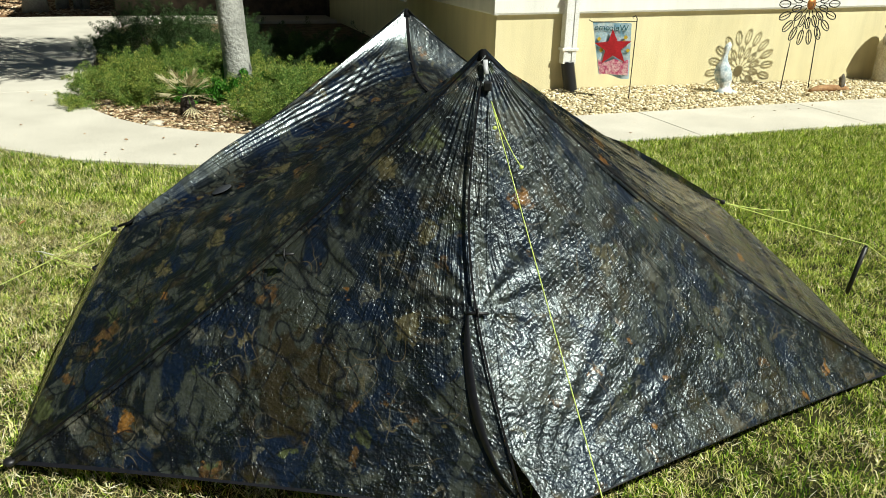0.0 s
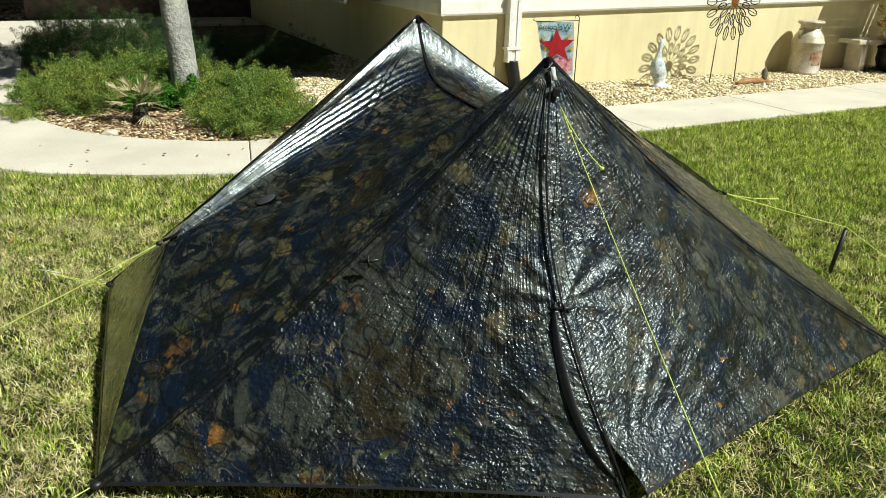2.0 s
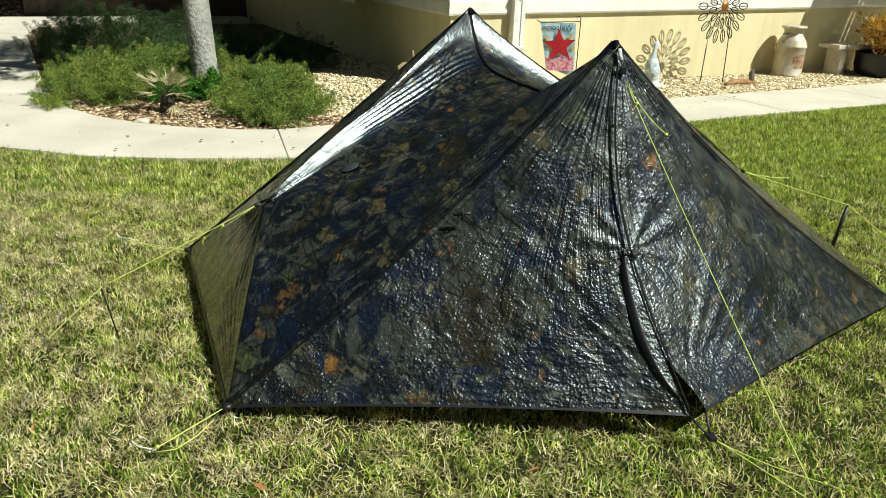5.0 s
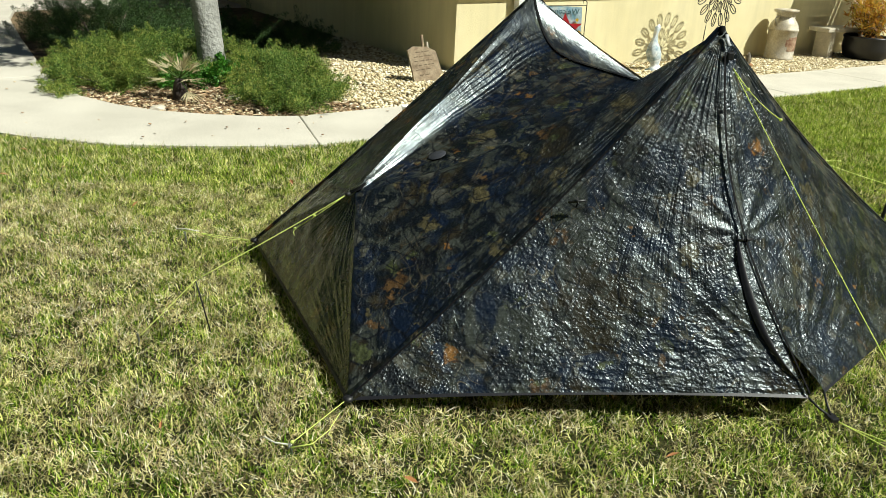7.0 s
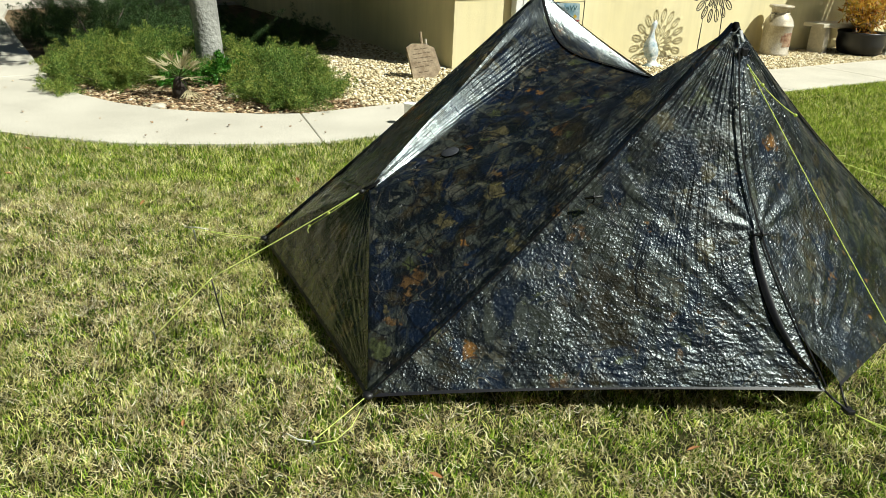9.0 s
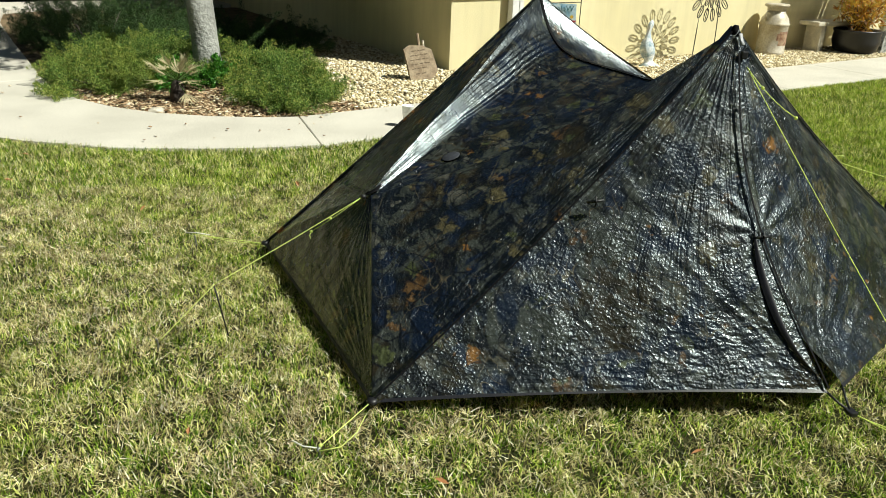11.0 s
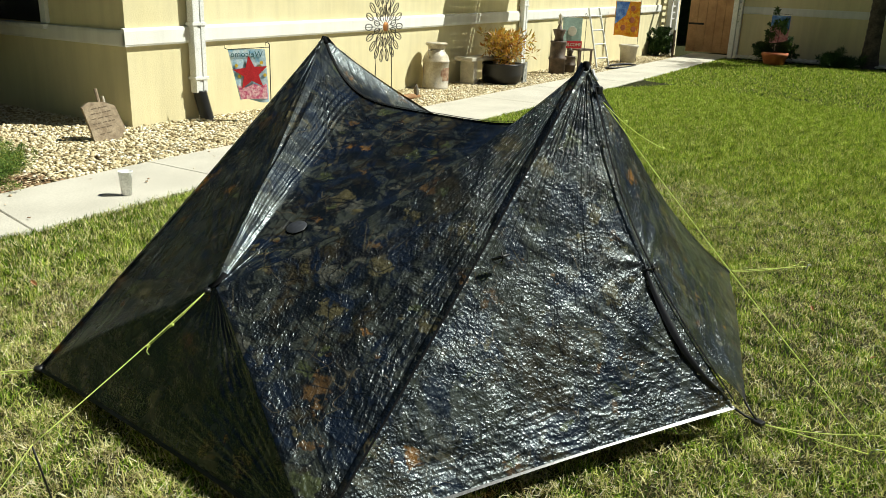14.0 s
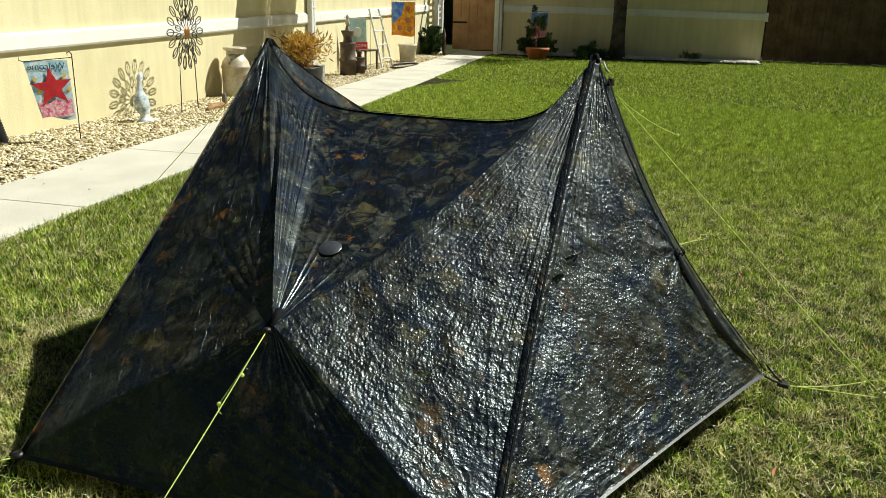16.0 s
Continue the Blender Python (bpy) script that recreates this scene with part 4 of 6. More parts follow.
ROOF = roof_side("roof_panel", PN, PF, CNL, CFL, GL, RIDGE, "glossy black camouflage roof panel, deeply creased")
roof_side("roof_panel", PF, PN, CFR, CNR, GR, RIDGE, "glossy black camouflage roof panel")


def door_panel(A, corner, foot, seam, zipper, seed, folds, stars=(), hem=HEM, belly=0.0):
    bm = bmesh.new()
    film_patch(bm, {}, A, corner, foot, (seam, hem, back(zipper)), folds, seed, stars, 0.011, belly=belly)
    bmesh.ops.recalc_face_normals(bm, faces=bm.faces)
    return part("door_panel", bm, M_FILM, tent, "crinkled camouflage door panel", True)


door_panel(PN, CNL, HNL, SEAM(PN, CNL), DOOR_N, 11.0, [(0, 13, 0.009, 0.3, 1), (2, 15, 0.006, 0.4, 1.6), (1, 12, 0.005, 0.35, 1)], [(LOOP, 11, 0.008, 0.13)], belly=0.008)
door_panel(PN, CNR, HNR, SEAM(PN, CNR), DOOR_NR, 12.0, [(0, 13, 0.008, 0.3, 1), (2, 11, 0.007, 0.4, 0.8), (1, 12, 0.006, 0.35, 1)], [(LOOP, 11, 0.010, 0.15)], belly=0.05)
bm = bmesh.new()
zl, zr = along(PF, HFL, DOOR_F, 30), along(PF, HFR, DOOR_F, 30)
rows = [[bm.verts.new(a + (b - a) * k + Vector((0, -0.005, -0.003))) for k in (-0.3, 0.5, 1.3)] for a, b in zip(zl, zr)]
for a, b in zip(rows, rows[1:]):
    for k in range(2):
        bm.faces.new((a[k], a[k + 1], b[k + 1], b[k]))
part("door_overlap", bm, M_FILM, tent, "folded film where the doors overlap", True)
door_panel(PF, CFL, HFL, SEAM(PF, CFL), DOOR_F, 13.0, [(0, 12, 0.02, 0.33, 1), (2, 7, 0.014, 0.4, 1)], (), HEM_FAR)
door_panel(PF, CFR, HFR, SEAM(PF, CFR), DOOR_F, 14.0, [(0, 12, 0.02, 0.33, 1), (2, 7, 0.014, 0.4, 1)], (), HEM_FAR)

out_n, out_f = Vector((0.0, -0.55, 0.83)), Vector((0.0, 0.55, 0.83))
out_l, out_r = Vector((-0.8, 0.1, 0.6)), Vector((0.8, -0.1, 0.6))
for A, B, n in ((PN, CNL, Vector((-0.45, -0.55, 0.65))), (PN, CNR, Vector((0.6, -0.5, 0.6))), (PF, CFL, Vector((-0.6, 0.5, 0.6))), (PF, CFR, Vector((0.45, 0.55, 0.65)))):
    part("seam_tape", binding(along(A, B, SEAM(A, B), 60), 0.04, n, 0.0018, 0.0008), M_FILM, tent, "glossy double film along the seam", True)
    part("seam", binding(along(A, B, SEAM(A, B), 60), 0.006, n, 0.0045, 0.0012), M_BIND, tent, "black taped seam")
part("seam", binding(along(PN, PF, RIDGE, 40), 0.012, Vector((0, 0, 1)), 0.003, 0.0012), M_BIND, tent, "black taped ridge seam")
for A, B, n in ((CNL, HNL, out_n), (HNR, CNR, out_n), (CFL, HFL, out_f), (HFR, CFR, out_f), (CNL, CFL, out_l), (CNR, CFR, out_r)):
    part("hem", binding(along(A, B, HEM, 40), 0.012, n, 0.0015, 0.0012), M_HEM, tent, "black hem binding")
part("zip_flap", binding(along(PN, HNL, lambda t: DOOR_N(t) + Vector((0.004, -0.01, 0.002)), 40, 0.07, 0.99), 0.006, out_n, 0.004, 0.002), M_BIND, tent, "narrow black storm flap over the door")
# the flap's loose lower half: a fold that drifts from the door's edge, coloured black for its shade, and the glossy
# strip beyond it
bm = bmesh.new()
flap_out = (HNL - PN).cross(CNL - PN).normalized()
flap_out = flap_out if flap_out.y < 0 else -flap_out
aside = (CNL - HNL).normalized()
rows = []
for i in range(41):
    q = i / 40
    p = PN + (HNL - PN) * (0.585 + 0.37 * q) + DOOR_N(0.585 + 0.37 * q)
    wide = 0.002 + 0.024 * math.sin(math.pi * q) ** 0.8
    far_off = 0.012 + 0.05 * q ** 0.8 * (1 - q ** 5)
    rows.append([bm.verts.new(p + aside * (far_off + k * wide) + flap_out * (0.008 + lift * math.sin(math.pi * q) ** 0.5)) for k, lift in ((1.0, 0.0), (0.66, 0.004), (0.33, 0.008), (0.0, 0.006))] + [bm.verts.new(p + flap_out * 0.007)])
for a, b in zip(rows, rows[1:]):
    for k in range(4):
        f = bm.faces.new((a[k], a[k + 1], b[k + 1], b[k]))
        f.material_index = 1 if k == 3 else 0
bmesh.ops.recalc_face_normals(bm, faces=bm.faces)
part("storm_flap", bm, [M_HEM, M_FILM], tent, "storm flap with a fold beside the door's edge, blackened for its shade", True)
TIE = Vector((0.296, 1.675, 0.06))
part("corner_strap", tube([HNL, (HNL + TIE) / 2 + Vector((0, 0, -0.004)), TIE], 0.004, 6), M_BLACK, tent, "short black strap at the door's foot", True)
part("corner_strap", tube([HNR, (HNR + TIE) / 2 + Vector((0, 0, -0.004)), TIE], 0.004, 6), M_BLACK, tent, "short black strap at the door's foot", True)
part("corner_buckle", box((0.03, 0.04, 0.014), TIE, 0.004), M_BLACK, tent, "black plastic buckle")
part("zip_flap", binding(along(PF, HFL, DOOR_F, 30, 0.07, 0.99), 0.022, out_f, 0.004, 0.002), M_BIND, tent)


def toggle(at, d):
    bm = tube([Vector(at) - Vector(d) * 0.032, Vector(at), Vector(at) + Vector(d) * 0.032], 0.005, 8, None, [0.004, 0.006, 0.004])
    tube([Vector(at) + Vector((0, -0.002, -0.018)), Vector(at) + Vector((0, -0.012, 0)), Vector(at) + Vector((0, -0.002, 0.018))], 0.003, 6, bm)
    part("toggle", bm, M_BLACK, tent, "black door toggle and loop", True)


toggle((0.093, 2.035, 0.54), (0.9, 0.1, 0.0))
toggle((-0.47, 2.17, 0.632), (0.9, -0.25, 0.2))
# corner and pull-out reinforcements
for p, n in ((CNL, Vector((-.4, -.5, .7))), (CNR, Vector((.6, -.5, .6))), (CFL, Vector((-.6, .5, .6))), (CFR, Vector((.4, .5, .7)))):
    bm = lathe([(0.0, 0.012), (0.016, 0.010), (0.02, 0.0), (0.016, -0.006), (0.0, -0.008)], 12, at=p)
    part("corner_buckle", bm, M_BLACK, tent, "black plastic corner buckle", True)
for p, d in ((GL, Vector((-1, -0.35, -0.1))), (GR, Vector((1, 0.27, -0.1)))):
    d.normalize()
    part("pull_out_tab", binding([p - d * 0.045 + Vector((0, 0, 0.024)), p - d * 0.02 + Vector((0, 0, 0.008)), p + d * 0.02], 0.024, Vector((0, 0, 1)), 0.006), M_BIND, tent, "black pull-out tab", True)
    part("line_lock", lathe([(0.0, 0.008), (0.011, 0.006), (0.011, -0.006), (0.0, -0.008)], 10, at=p + d * 0.035), M_BLACK, tent, "", True)
# round pole patch on the roof
bm = lathe([(0.0, 0.002), (0.036, 0.002), (0.038, 0.0)], 26)
spot = min((v for v in ROOF.data.vertices), key=lambda v: (v.co.x + 0.86) ** 2 + (v.co.y - 2.815) ** 2)
axis = spot.normal if spot.normal.z > 0 else -spot.normal
bmesh.ops.transform(bm, matrix=Matrix.Translation(spot.co + axis * 0.004) @ axis.to_track_quat("Z", "Y").to_matrix().to_4x4(), verts=bm.verts)
PATCH = part("tie_out_patch", bm, M_PATCH, tent, "round glossy grey tie-out patch", True)
# peaks: cap, strap and clip
for P, n, s in ((PN, out_n, Vector((0.25, -0.95, 0.1))), (PF, out_f, Vector((-0.25, 0.95, 0.1)))):
    part("peak_cap", lathe([(0.0, 0.012), (0.008, 0.011), (0.011, 0.006), (0.014, -0.004), (0.021, -0.02), (0.018, -0.022)], 14, at=P), M_BIND, tent, "black reinforced peak cap", True)
    part("peak_clip", binding([P + s * 0.022 + Vector((0, 0, -0.02)), P + s * 0.034 + Vector((0, 0, -0.045)), P + s * 0.045 + Vector((0, 0, -0.06))], 0.013, s, 0.004, 0.005), M_CLIP, tent, "pale grey webbing clip", True)
    part("peak_buckle", box((0.024, 0.018, 0.028), P + s * 0.06 + Vector((0.002, 0, -0.09)), 0.005), M_BLACK, tent)

for P, foot in ((PN, (0.09, 2.47, 0.0)), (PF, (-0.27, 3.66, 0.0))):
    pole = thing("trekking_pole", "dark trekking pole holding up the peak inside the tent", "pole", Matrix.Translation(foot), "trekking poles")
    top = P - Vector(foot)
    part("shaft", tube([(0, 0, 0.02), top * 0.88], 0.008, 10), M_BLACK, pole, "", True)
    part("grip", tube([top * 0.87, top * 0.93, top * 0.985], 0.016, 10, None, [0.013, 0.017, 0.012]), M_BLACK, pole, "", True)
    part("tip", tube([(0, 0, -0.01), (0, 0, 0.03)], 0.005, 8), M_STEEL, pole)


# ---- lines, sticks and stakes ----
def sagging(a, b, drop=0.0, n=10):
    a, b = Vector(a), Vector(b)
    return [a + (b - a) * (i / n) + Vector((0, 0, -drop * 4 * (i / n) * (1 - i / n))) for i in range(n + 1)]


def guyline(label, runs, knots=(), radius=0.0016, mat=M_CORD, ends=()):
    g = thing("guyline", label, "guyline", None, "tent guylines")
    for r in runs:
        part("cord", tube(r, radius, 6), mat, g, "", True)
    for k in knots:
        part("knot", lathe([(0.0, 0.006), (0.005, 0.004), (0.006, 0), (0.005, -0.004), (0.0, -0.006)], 8, at=k), mat, g, "", True)
    for r in ends:
        part("cord_end", tube(r, radius * 1.35, 6), M_PALECORD, g, "frayed pale cord end", True)
    return g


def stake(label, x, y, lean=(0, 0), height=0.03):
    s = thing("tent_stake", label, "tent stake", pose(x, y, 0), "tent stakes")
    part("shaft", tube([(lean[0] * -0.6, lean[1] * -0.6, -0.1), (0, 0, height)], 0.004, 8), M_STEEL, s)
    part("hook", tube([(0, 0, height), (lean[0] * 0.4 + 0.006, lean[1] * 0.4, height + 0.008), (lean[0] + 0.016, lean[1], height + 0.002)], 0.0035, 8), M_STEEL, s, "", True)
    return s


tie = PN + Vector((0.03, -0.07, -0.125))
guyline("neon yellow front guyline running from peak to stake", [sagging(tie, (0.50, 1.385, 0.035), 0.012, 14), sagging(tie, (0.19, 2.13, 0.93), 0.015, 5)], [(0.19, 2.13, 0.93), (0.115, 2.24, 1.01)])
guyline("neon yellow door-hem cord looped round the front stake", [sagging((0.296, 1.675, 0.06), (0.50, 1.385, 0.02), 0.0), sagging((0.3, 1.672, 0.055), (0.55, 1.44, 0.05), 0.012), [(0.55, 1.44, 0.05), (0.572, 1.40, 0.06), (0.56, 1.36, 0.055), (0.525, 1.352, 0.045), (0.50, 1.385, 0.035)]], [(0.55, 1.44, 0.05)])
guyline("neon yellow corner line with a pale frayed tail", [sagging(CNL + Vector((-0.01, -0.01, 0)), (-1.42, 1.715, 0.03), 0.0), [(-1.275, 1.85, 0.04), (-1.31, 1.75, 0.045), (-1.36, 1.69, 0.04), (-1.425, 1.69, 0.03)]], [(-1.42, 1.715, 0.032)], ends=([(-1.42, 1.7, 0.032), (-1.47, 1.705, 0.04), (-1.50, 1.735, 0.04), (-1.513, 1.747, 0.03)],))
guyline("neon yellow far corner line with a pale knotted end", [sagging(CFL + Vector((-0.015, 0, 0)), (-1.98, 3.50, 0.04), 0.0), sagging(CFL + Vector((-0.015, 0, 0)), (-1.9, 3.47, 0.035), 0.008)], [(-1.9, 3.47, 0.036)], ends=([(-1.92, 3.485, 0.045), (-1.985, 3.505, 0.05), (-2.035, 3.52, 0.045)],))
guyline("neon yellow corner line running out to a stake", [sagging(CNR, (2.12, 2.6, 0.03), 0.0), sagging(CNR, (2.04, 2.61, 0.05), 0.014), [(2.04, 2.61, 0.05), (2.1, 2.63, 0.055), (2.15, 2.61, 0.045), (2.12, 2.6, 0.03)]], [(2.04, 2.61, 0.05)])
guyline("neon yellow pull-out line over a short prop stick", [sagging(GL + Vector((-0.04, -0.014, -0.006)), (-1.79, 2.504, 0.218), 0.004), sagging((-1.79, 2.504, 0.218), (-2.0, 2.43, 0.02), 0.0), sagging(GL + Vector((-0.04, -0.014, -0.006)), (-1.43, 2.66, 0.36), 0.004, 5), [(-1.43, 2.66, 0.36), (-1.437, 2.655, 0.345), (-1.432, 2.65, 0.335)]], [(-1.43, 2.66, 0.36), (-1.355, 2.655, 0.415)])
guyline("neon yellow pull-out line over a black prop stick", [sagging(GR + Vector((0.04, 0.012, -0.006)), (1.857, 3.597, 0.243), 0.004), sagging((1.857, 3.597, 0.243), (2.2, 3.69, 0.02), 0.0), sagging(GR + Vector((0.04, 0.012, -0.006)), (1.46, 3.56, 0.40), 0.01, 5)], [(1.46, 3.56, 0.40), (2.15, 3.68, 0.055)])
guyline("neon yellow far corner line on the lawn", [sagging(CFR, (1.55, 4.5, 0.03), 0.0)], [])
guyline("neon yellow rear guyline running from peak to stake", [sagging(PF + Vector((-0.03, 0.07, -0.13)), (-0.62, 4.85, 0.03), 0.01)], [])
for label, x, y, l in (("thin steel stake holding the front guyline", 0.50, 1.385, (0.02, -0.02)), ("thin steel stake at the tent corner", -1.425, 1.705, (-0.02, -0.02)), ("thin steel stake at the far tent corner", -1.99, 3.5, (-0.02, 0)), ("thin steel stake at the side corner", 2.12, 2.6, (0.02, 0)), ("thin steel stake below the pull-out line", -2.0, 2.43, (-0.02, 0)), ("thin steel stake beyond the prop stick", 2.2, 3.69, (0.02, 0)), ("thin steel stake behind the tent", -0.62, 4.85, (0, 0.02)), ("thin steel stake behind the tent corner", 1.55, 4.5, (0.01, 0.02))):
    stake(label, x, y, l)
for label, a, b, r in (("thin dark prop stick under the pull-out line", (-1.75, 2.52, -0.03), (-1.792, 2.503, 0.213), 0.0028), ("black prop stick under the pull-out line", (1.80, 3.575, -0.03), (1.857, 3.597, 0.238), 0.0105)):
    s = thing("prop_stick", label, "prop stick", pose(*a), "prop sticks")
    v = Vector(b) - Vector(a)
    part("shaft", tube([(0, 0, 0), v * 0.5, v * 0.97], r, 10), M_BLACK, s, "", True)
    part("tip", tube([v * 0.965, v * 0.99, v], r * 0.7, 10), M_BLACK, s, "", True)

# ---- plants ----
def shrub(name, label, u, v, rad, height, mat, seed, per=260, clumps=70, leaf=(0.05, 0.008), stretch=1.0, cat="shrub"):
    rng = np.random.default_rng(seed)
    sh = thing(name, label, cat, Matrix.Translation(hp(u, v, -0.04)))
    a = rng.uniform(0, 2 * np.pi, clumps)
    r = rad * np.sqrt(rng.random(clumps))
    r = r * (1 + 0.3 * np.sin(3 * a + seed) + 0.15 * np.sin(7 * a + 2 * seed))
    bumpy = 0.68 + 0.48 * np.sin(r * np.cos(a) * 11 + seed) * np.sin(r * np.sin(a) * 9 + 2 * seed)
    z = height * bumpy * (0.2 + 0.75 * rng.random(clumps) ** 0.7 * (1 - 0.35 * (r / rad) ** 2)) + rng.normal(0, 0.03, clumps)
    c = np.stack([r * np.cos(a) * stretch, r * np.sin(a), np.clip(z, 0.05, None)], 1)
    # each clump is a spray of needles running up and out along a twig
    way = np.stack([np.cos(a) * 0.6, np.sin(a) * 0.6, np.full(clumps, 0.55)], 1) + rng.normal(0, 0.4, (clumps, 3))
    way /= np.linalg.norm(way, axis=1)[:, None]
    sub = np.concatenate([c + way * k for k in (-0.06, 0.0, 0.05, 0.1, 0.14)])
    sub_r = np.concatenate([np.full(clumps, x) for x in (0.06, 0.055, 0.045, 0.032, 0.02)])
    vv, ff = clump_leaves(rng, sub, sub_r, per // 5, leaf[0], leaf[1], 0.1, 0.45)
    vv[:, 2] = np.maximum(vv[:, 2], 0.0)
    crown = mesh_from("foliage", vv, ff, 4, mat, sh)
    bm = bmesh.new()
    for k in range(min(clumps, 26)):
        p = Vector(c[k])
        tube([(0, 0, -0.02), (p.x * 0.45, p.y * 0.45, p.z * 0.35), p], 0.01, 5, bm, [0.014, 0.009, 0.004])
    part("stems", bm, M_DARKBARK, sh, "", True)
    return sh


SPREAD = [("juniper_shrub", "low feathery green juniper beside the walkway", -3.55, 0.35, 0.55, 0.4, M_JUNIPER), ("juniper_shrub", "low feathery green juniper at the bed's edge", -3.1, 1.0, 0.6, 0.42, M_JUNIPER),
          ("juniper_shrub", "yellow-green feathery juniper near the trunk", -2.16, -0.62, 0.4, 0.4, M_JUNIPER), ("juniper_shrub", "yellow-green feathery juniper beside the stones", -2.15, 0.2, 0.42, 0.4, M_JUNIPER),
          ("juniper_shrub", "low yellow-green juniper spilling to the walkway", -2.35, -1.1, 0.36, 0.3, M_JUNIPER),
          # the four at the back: shade is painted into their needle colour
          ("juniper_shrub", "dark green juniper in the shade", -3.3, 2.4, 0.75, 0.68, M_DARKSHADED), ("juniper_shrub", "dark green juniper under the tree", -2.4, 2.0, 0.7, 0.5, M_DARKSHADED), ("juniper_shrub", "dark green juniper at the back of the bed", -3.1, 3.8, 0.85, 0.85, M_DARKSHADED), ("juniper_shrub", "dark green juniper in deep shade", -1.5, 2.2, 0.7, 0.45, M_DARKSHADED)]
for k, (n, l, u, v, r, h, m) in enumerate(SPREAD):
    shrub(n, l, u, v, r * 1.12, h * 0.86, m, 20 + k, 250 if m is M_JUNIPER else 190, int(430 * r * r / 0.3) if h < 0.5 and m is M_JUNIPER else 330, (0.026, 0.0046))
shrub("ground_cover", "bright fresh green leafy plant at the trunk's foot", -2.72, 0.05, 0.34, 0.24, M_BRIGHTLEAF, 40, 240, 44, (0.028, 0.016), 1.1, "plant")
shrub("dark_bush", "dark trimmed bush across the walkway", -6.1, 4.2, 0.75, 0.45, M_DARKSHADED, 41, 260, 70)

# young palmetto with dry fronds
pal = thing("palmetto", "small palmetto with a stubby trunk and dry fan fronds", "palm", Matrix.Translation(hp(-3.17, -0.56, -0.04)))
part("trunk", lathe([(0.0, -0.03), (0.06, -0.02), (0.065, 0.06), (0.05, 0.14), (0.03, 0.19), (0.0, 0.2)], 14, wobble=0.35), M_DARKBARK, pal, "", True)
rngp = random.Random(8)
for k in range(26):
    a = rngp.uniform(0, 2 * math.pi)
    el = rngp.uniform(-0.75, 1.25)
    d = Vector((math.cos(a) * math.cos(el), math.sin(a) * math.cos(el), math.sin(el)))
    bm = bmesh.new()
    L = rngp.uniform(0.08, 0.2)
    tube([(0, 0, 0.19), Vector((0, 0, 0.17)) + d * L], 0.004, 5, bm)
    hub = Vector((0, 0, 0.17)) + d * L
    hub_v = bm.verts.new(hub)
    side = d.cross(Vector((0, 0, 1))).normalized()
    for s in range(9):
        ang = (s - 4) * 0.24
        e = (d * math.cos(ang) + side * math.sin(ang)) * rngp.uniform(0.12, 0.19) + Vector((0, 0, -0.03))
        w = e.cross(Vector((0, 0, 1))).normalized() * 0.007
        vs = [hub_v] + [bm.verts.new(hub + x) for x in (e * 0.5 - w, e, e * 0.5 + w + Vector((0, 0, 0.002)))]
        bm.faces.new(vs)
    part("frond", bm, M_PALMLEAF, pal)


def tree(label, at, height, r0, lean, mat, crown_mat, crown_z, crown_r, seed, clumps=240, per=70):
    rng = np.random.default_rng(seed)
    t = thing("tree", label, "tree", Matrix.Translation(at))
    pts = [Vector((lean[0] * k * height, lean[1] * k * height, height * k - 0.05 * (k == 0))) + Vector((0.03 * noise.noise((k * 5, seed, 0)), 0.03 * noise.noise((k * 5, seed, 3)), 0)) for k in [i / 14 for i in range(15)]]
    rad = [r0 * (1.25 - 0.25 * min(1, i / 1.2) - 0.35 * (i / 14)) for i in range(15)]
    bm = tube(pts, r0, 20, None, rad)
    for v in bm.verts:
        k = 0.012 * noise.noise((v.co.x * 14, v.co.y * 14, v.co.z * 3)) + 0.004 * math.sin(v.co.z * 45)
        c = Vector((lean[0] * v.co.z, lean[1] * v.co.z, v.co.z))
        v.co += (v.co - c).normalized() * k
    part("trunk", bm, mat, t, "", True)
    c = rng.normal(size=(clumps, 3))
    c /= np.linalg.norm(c, axis=1)[:, None]
    c = c * (crown_r * rng.uniform(0.45, 1.0, clumps))[:, None] * np.array([1, 1, 0.6]) + np.array([lean[0] * crown_z, lean[1] * crown_z, crown_z])
    vv, ff = clump_leaves(rng, c, rng.uniform(0.2, 0.42, clumps), per, 0.09, 0.04, 0.2, 0.0)
    mesh_from("crown", vv, ff, 4, crown_mat, t)
    for k in range(8):
        part("limb", tube([pts[-3], pts[-1] * 0.4 + Vector(c[k]) * 0.6, Vector(c[k])], 0.05, 6, None, [0.07, 0.04, 0.015]), mat, t, "", True)
    return t


tree("tree with a smooth pale grey trunk among the junipers", hp(-2.62, 0.36, -0.06), 3.6, 0.14, (-0.055, 0.0), M_BARK, M_TREELEAF, 4.2, 1.9, 3)
for k, (x, y, r, l) in enumerate(((-8.4, 15.3, 0.2, (0.01, 0)), (-8.28, 16.1, 0.11, (0.0, 0)), (-7.97, 16.1, 0.07, (-0.05, 0)), (-7.85, 16.15, 0.07, (0.08, 0)))):
    tree("slim tree standing in the brown mulch", Vector((x, y, 0)), 5.0, r, l, M_BARK, M_TREELEAF, 6.0, 1.5, 60 + k, 90, 50)
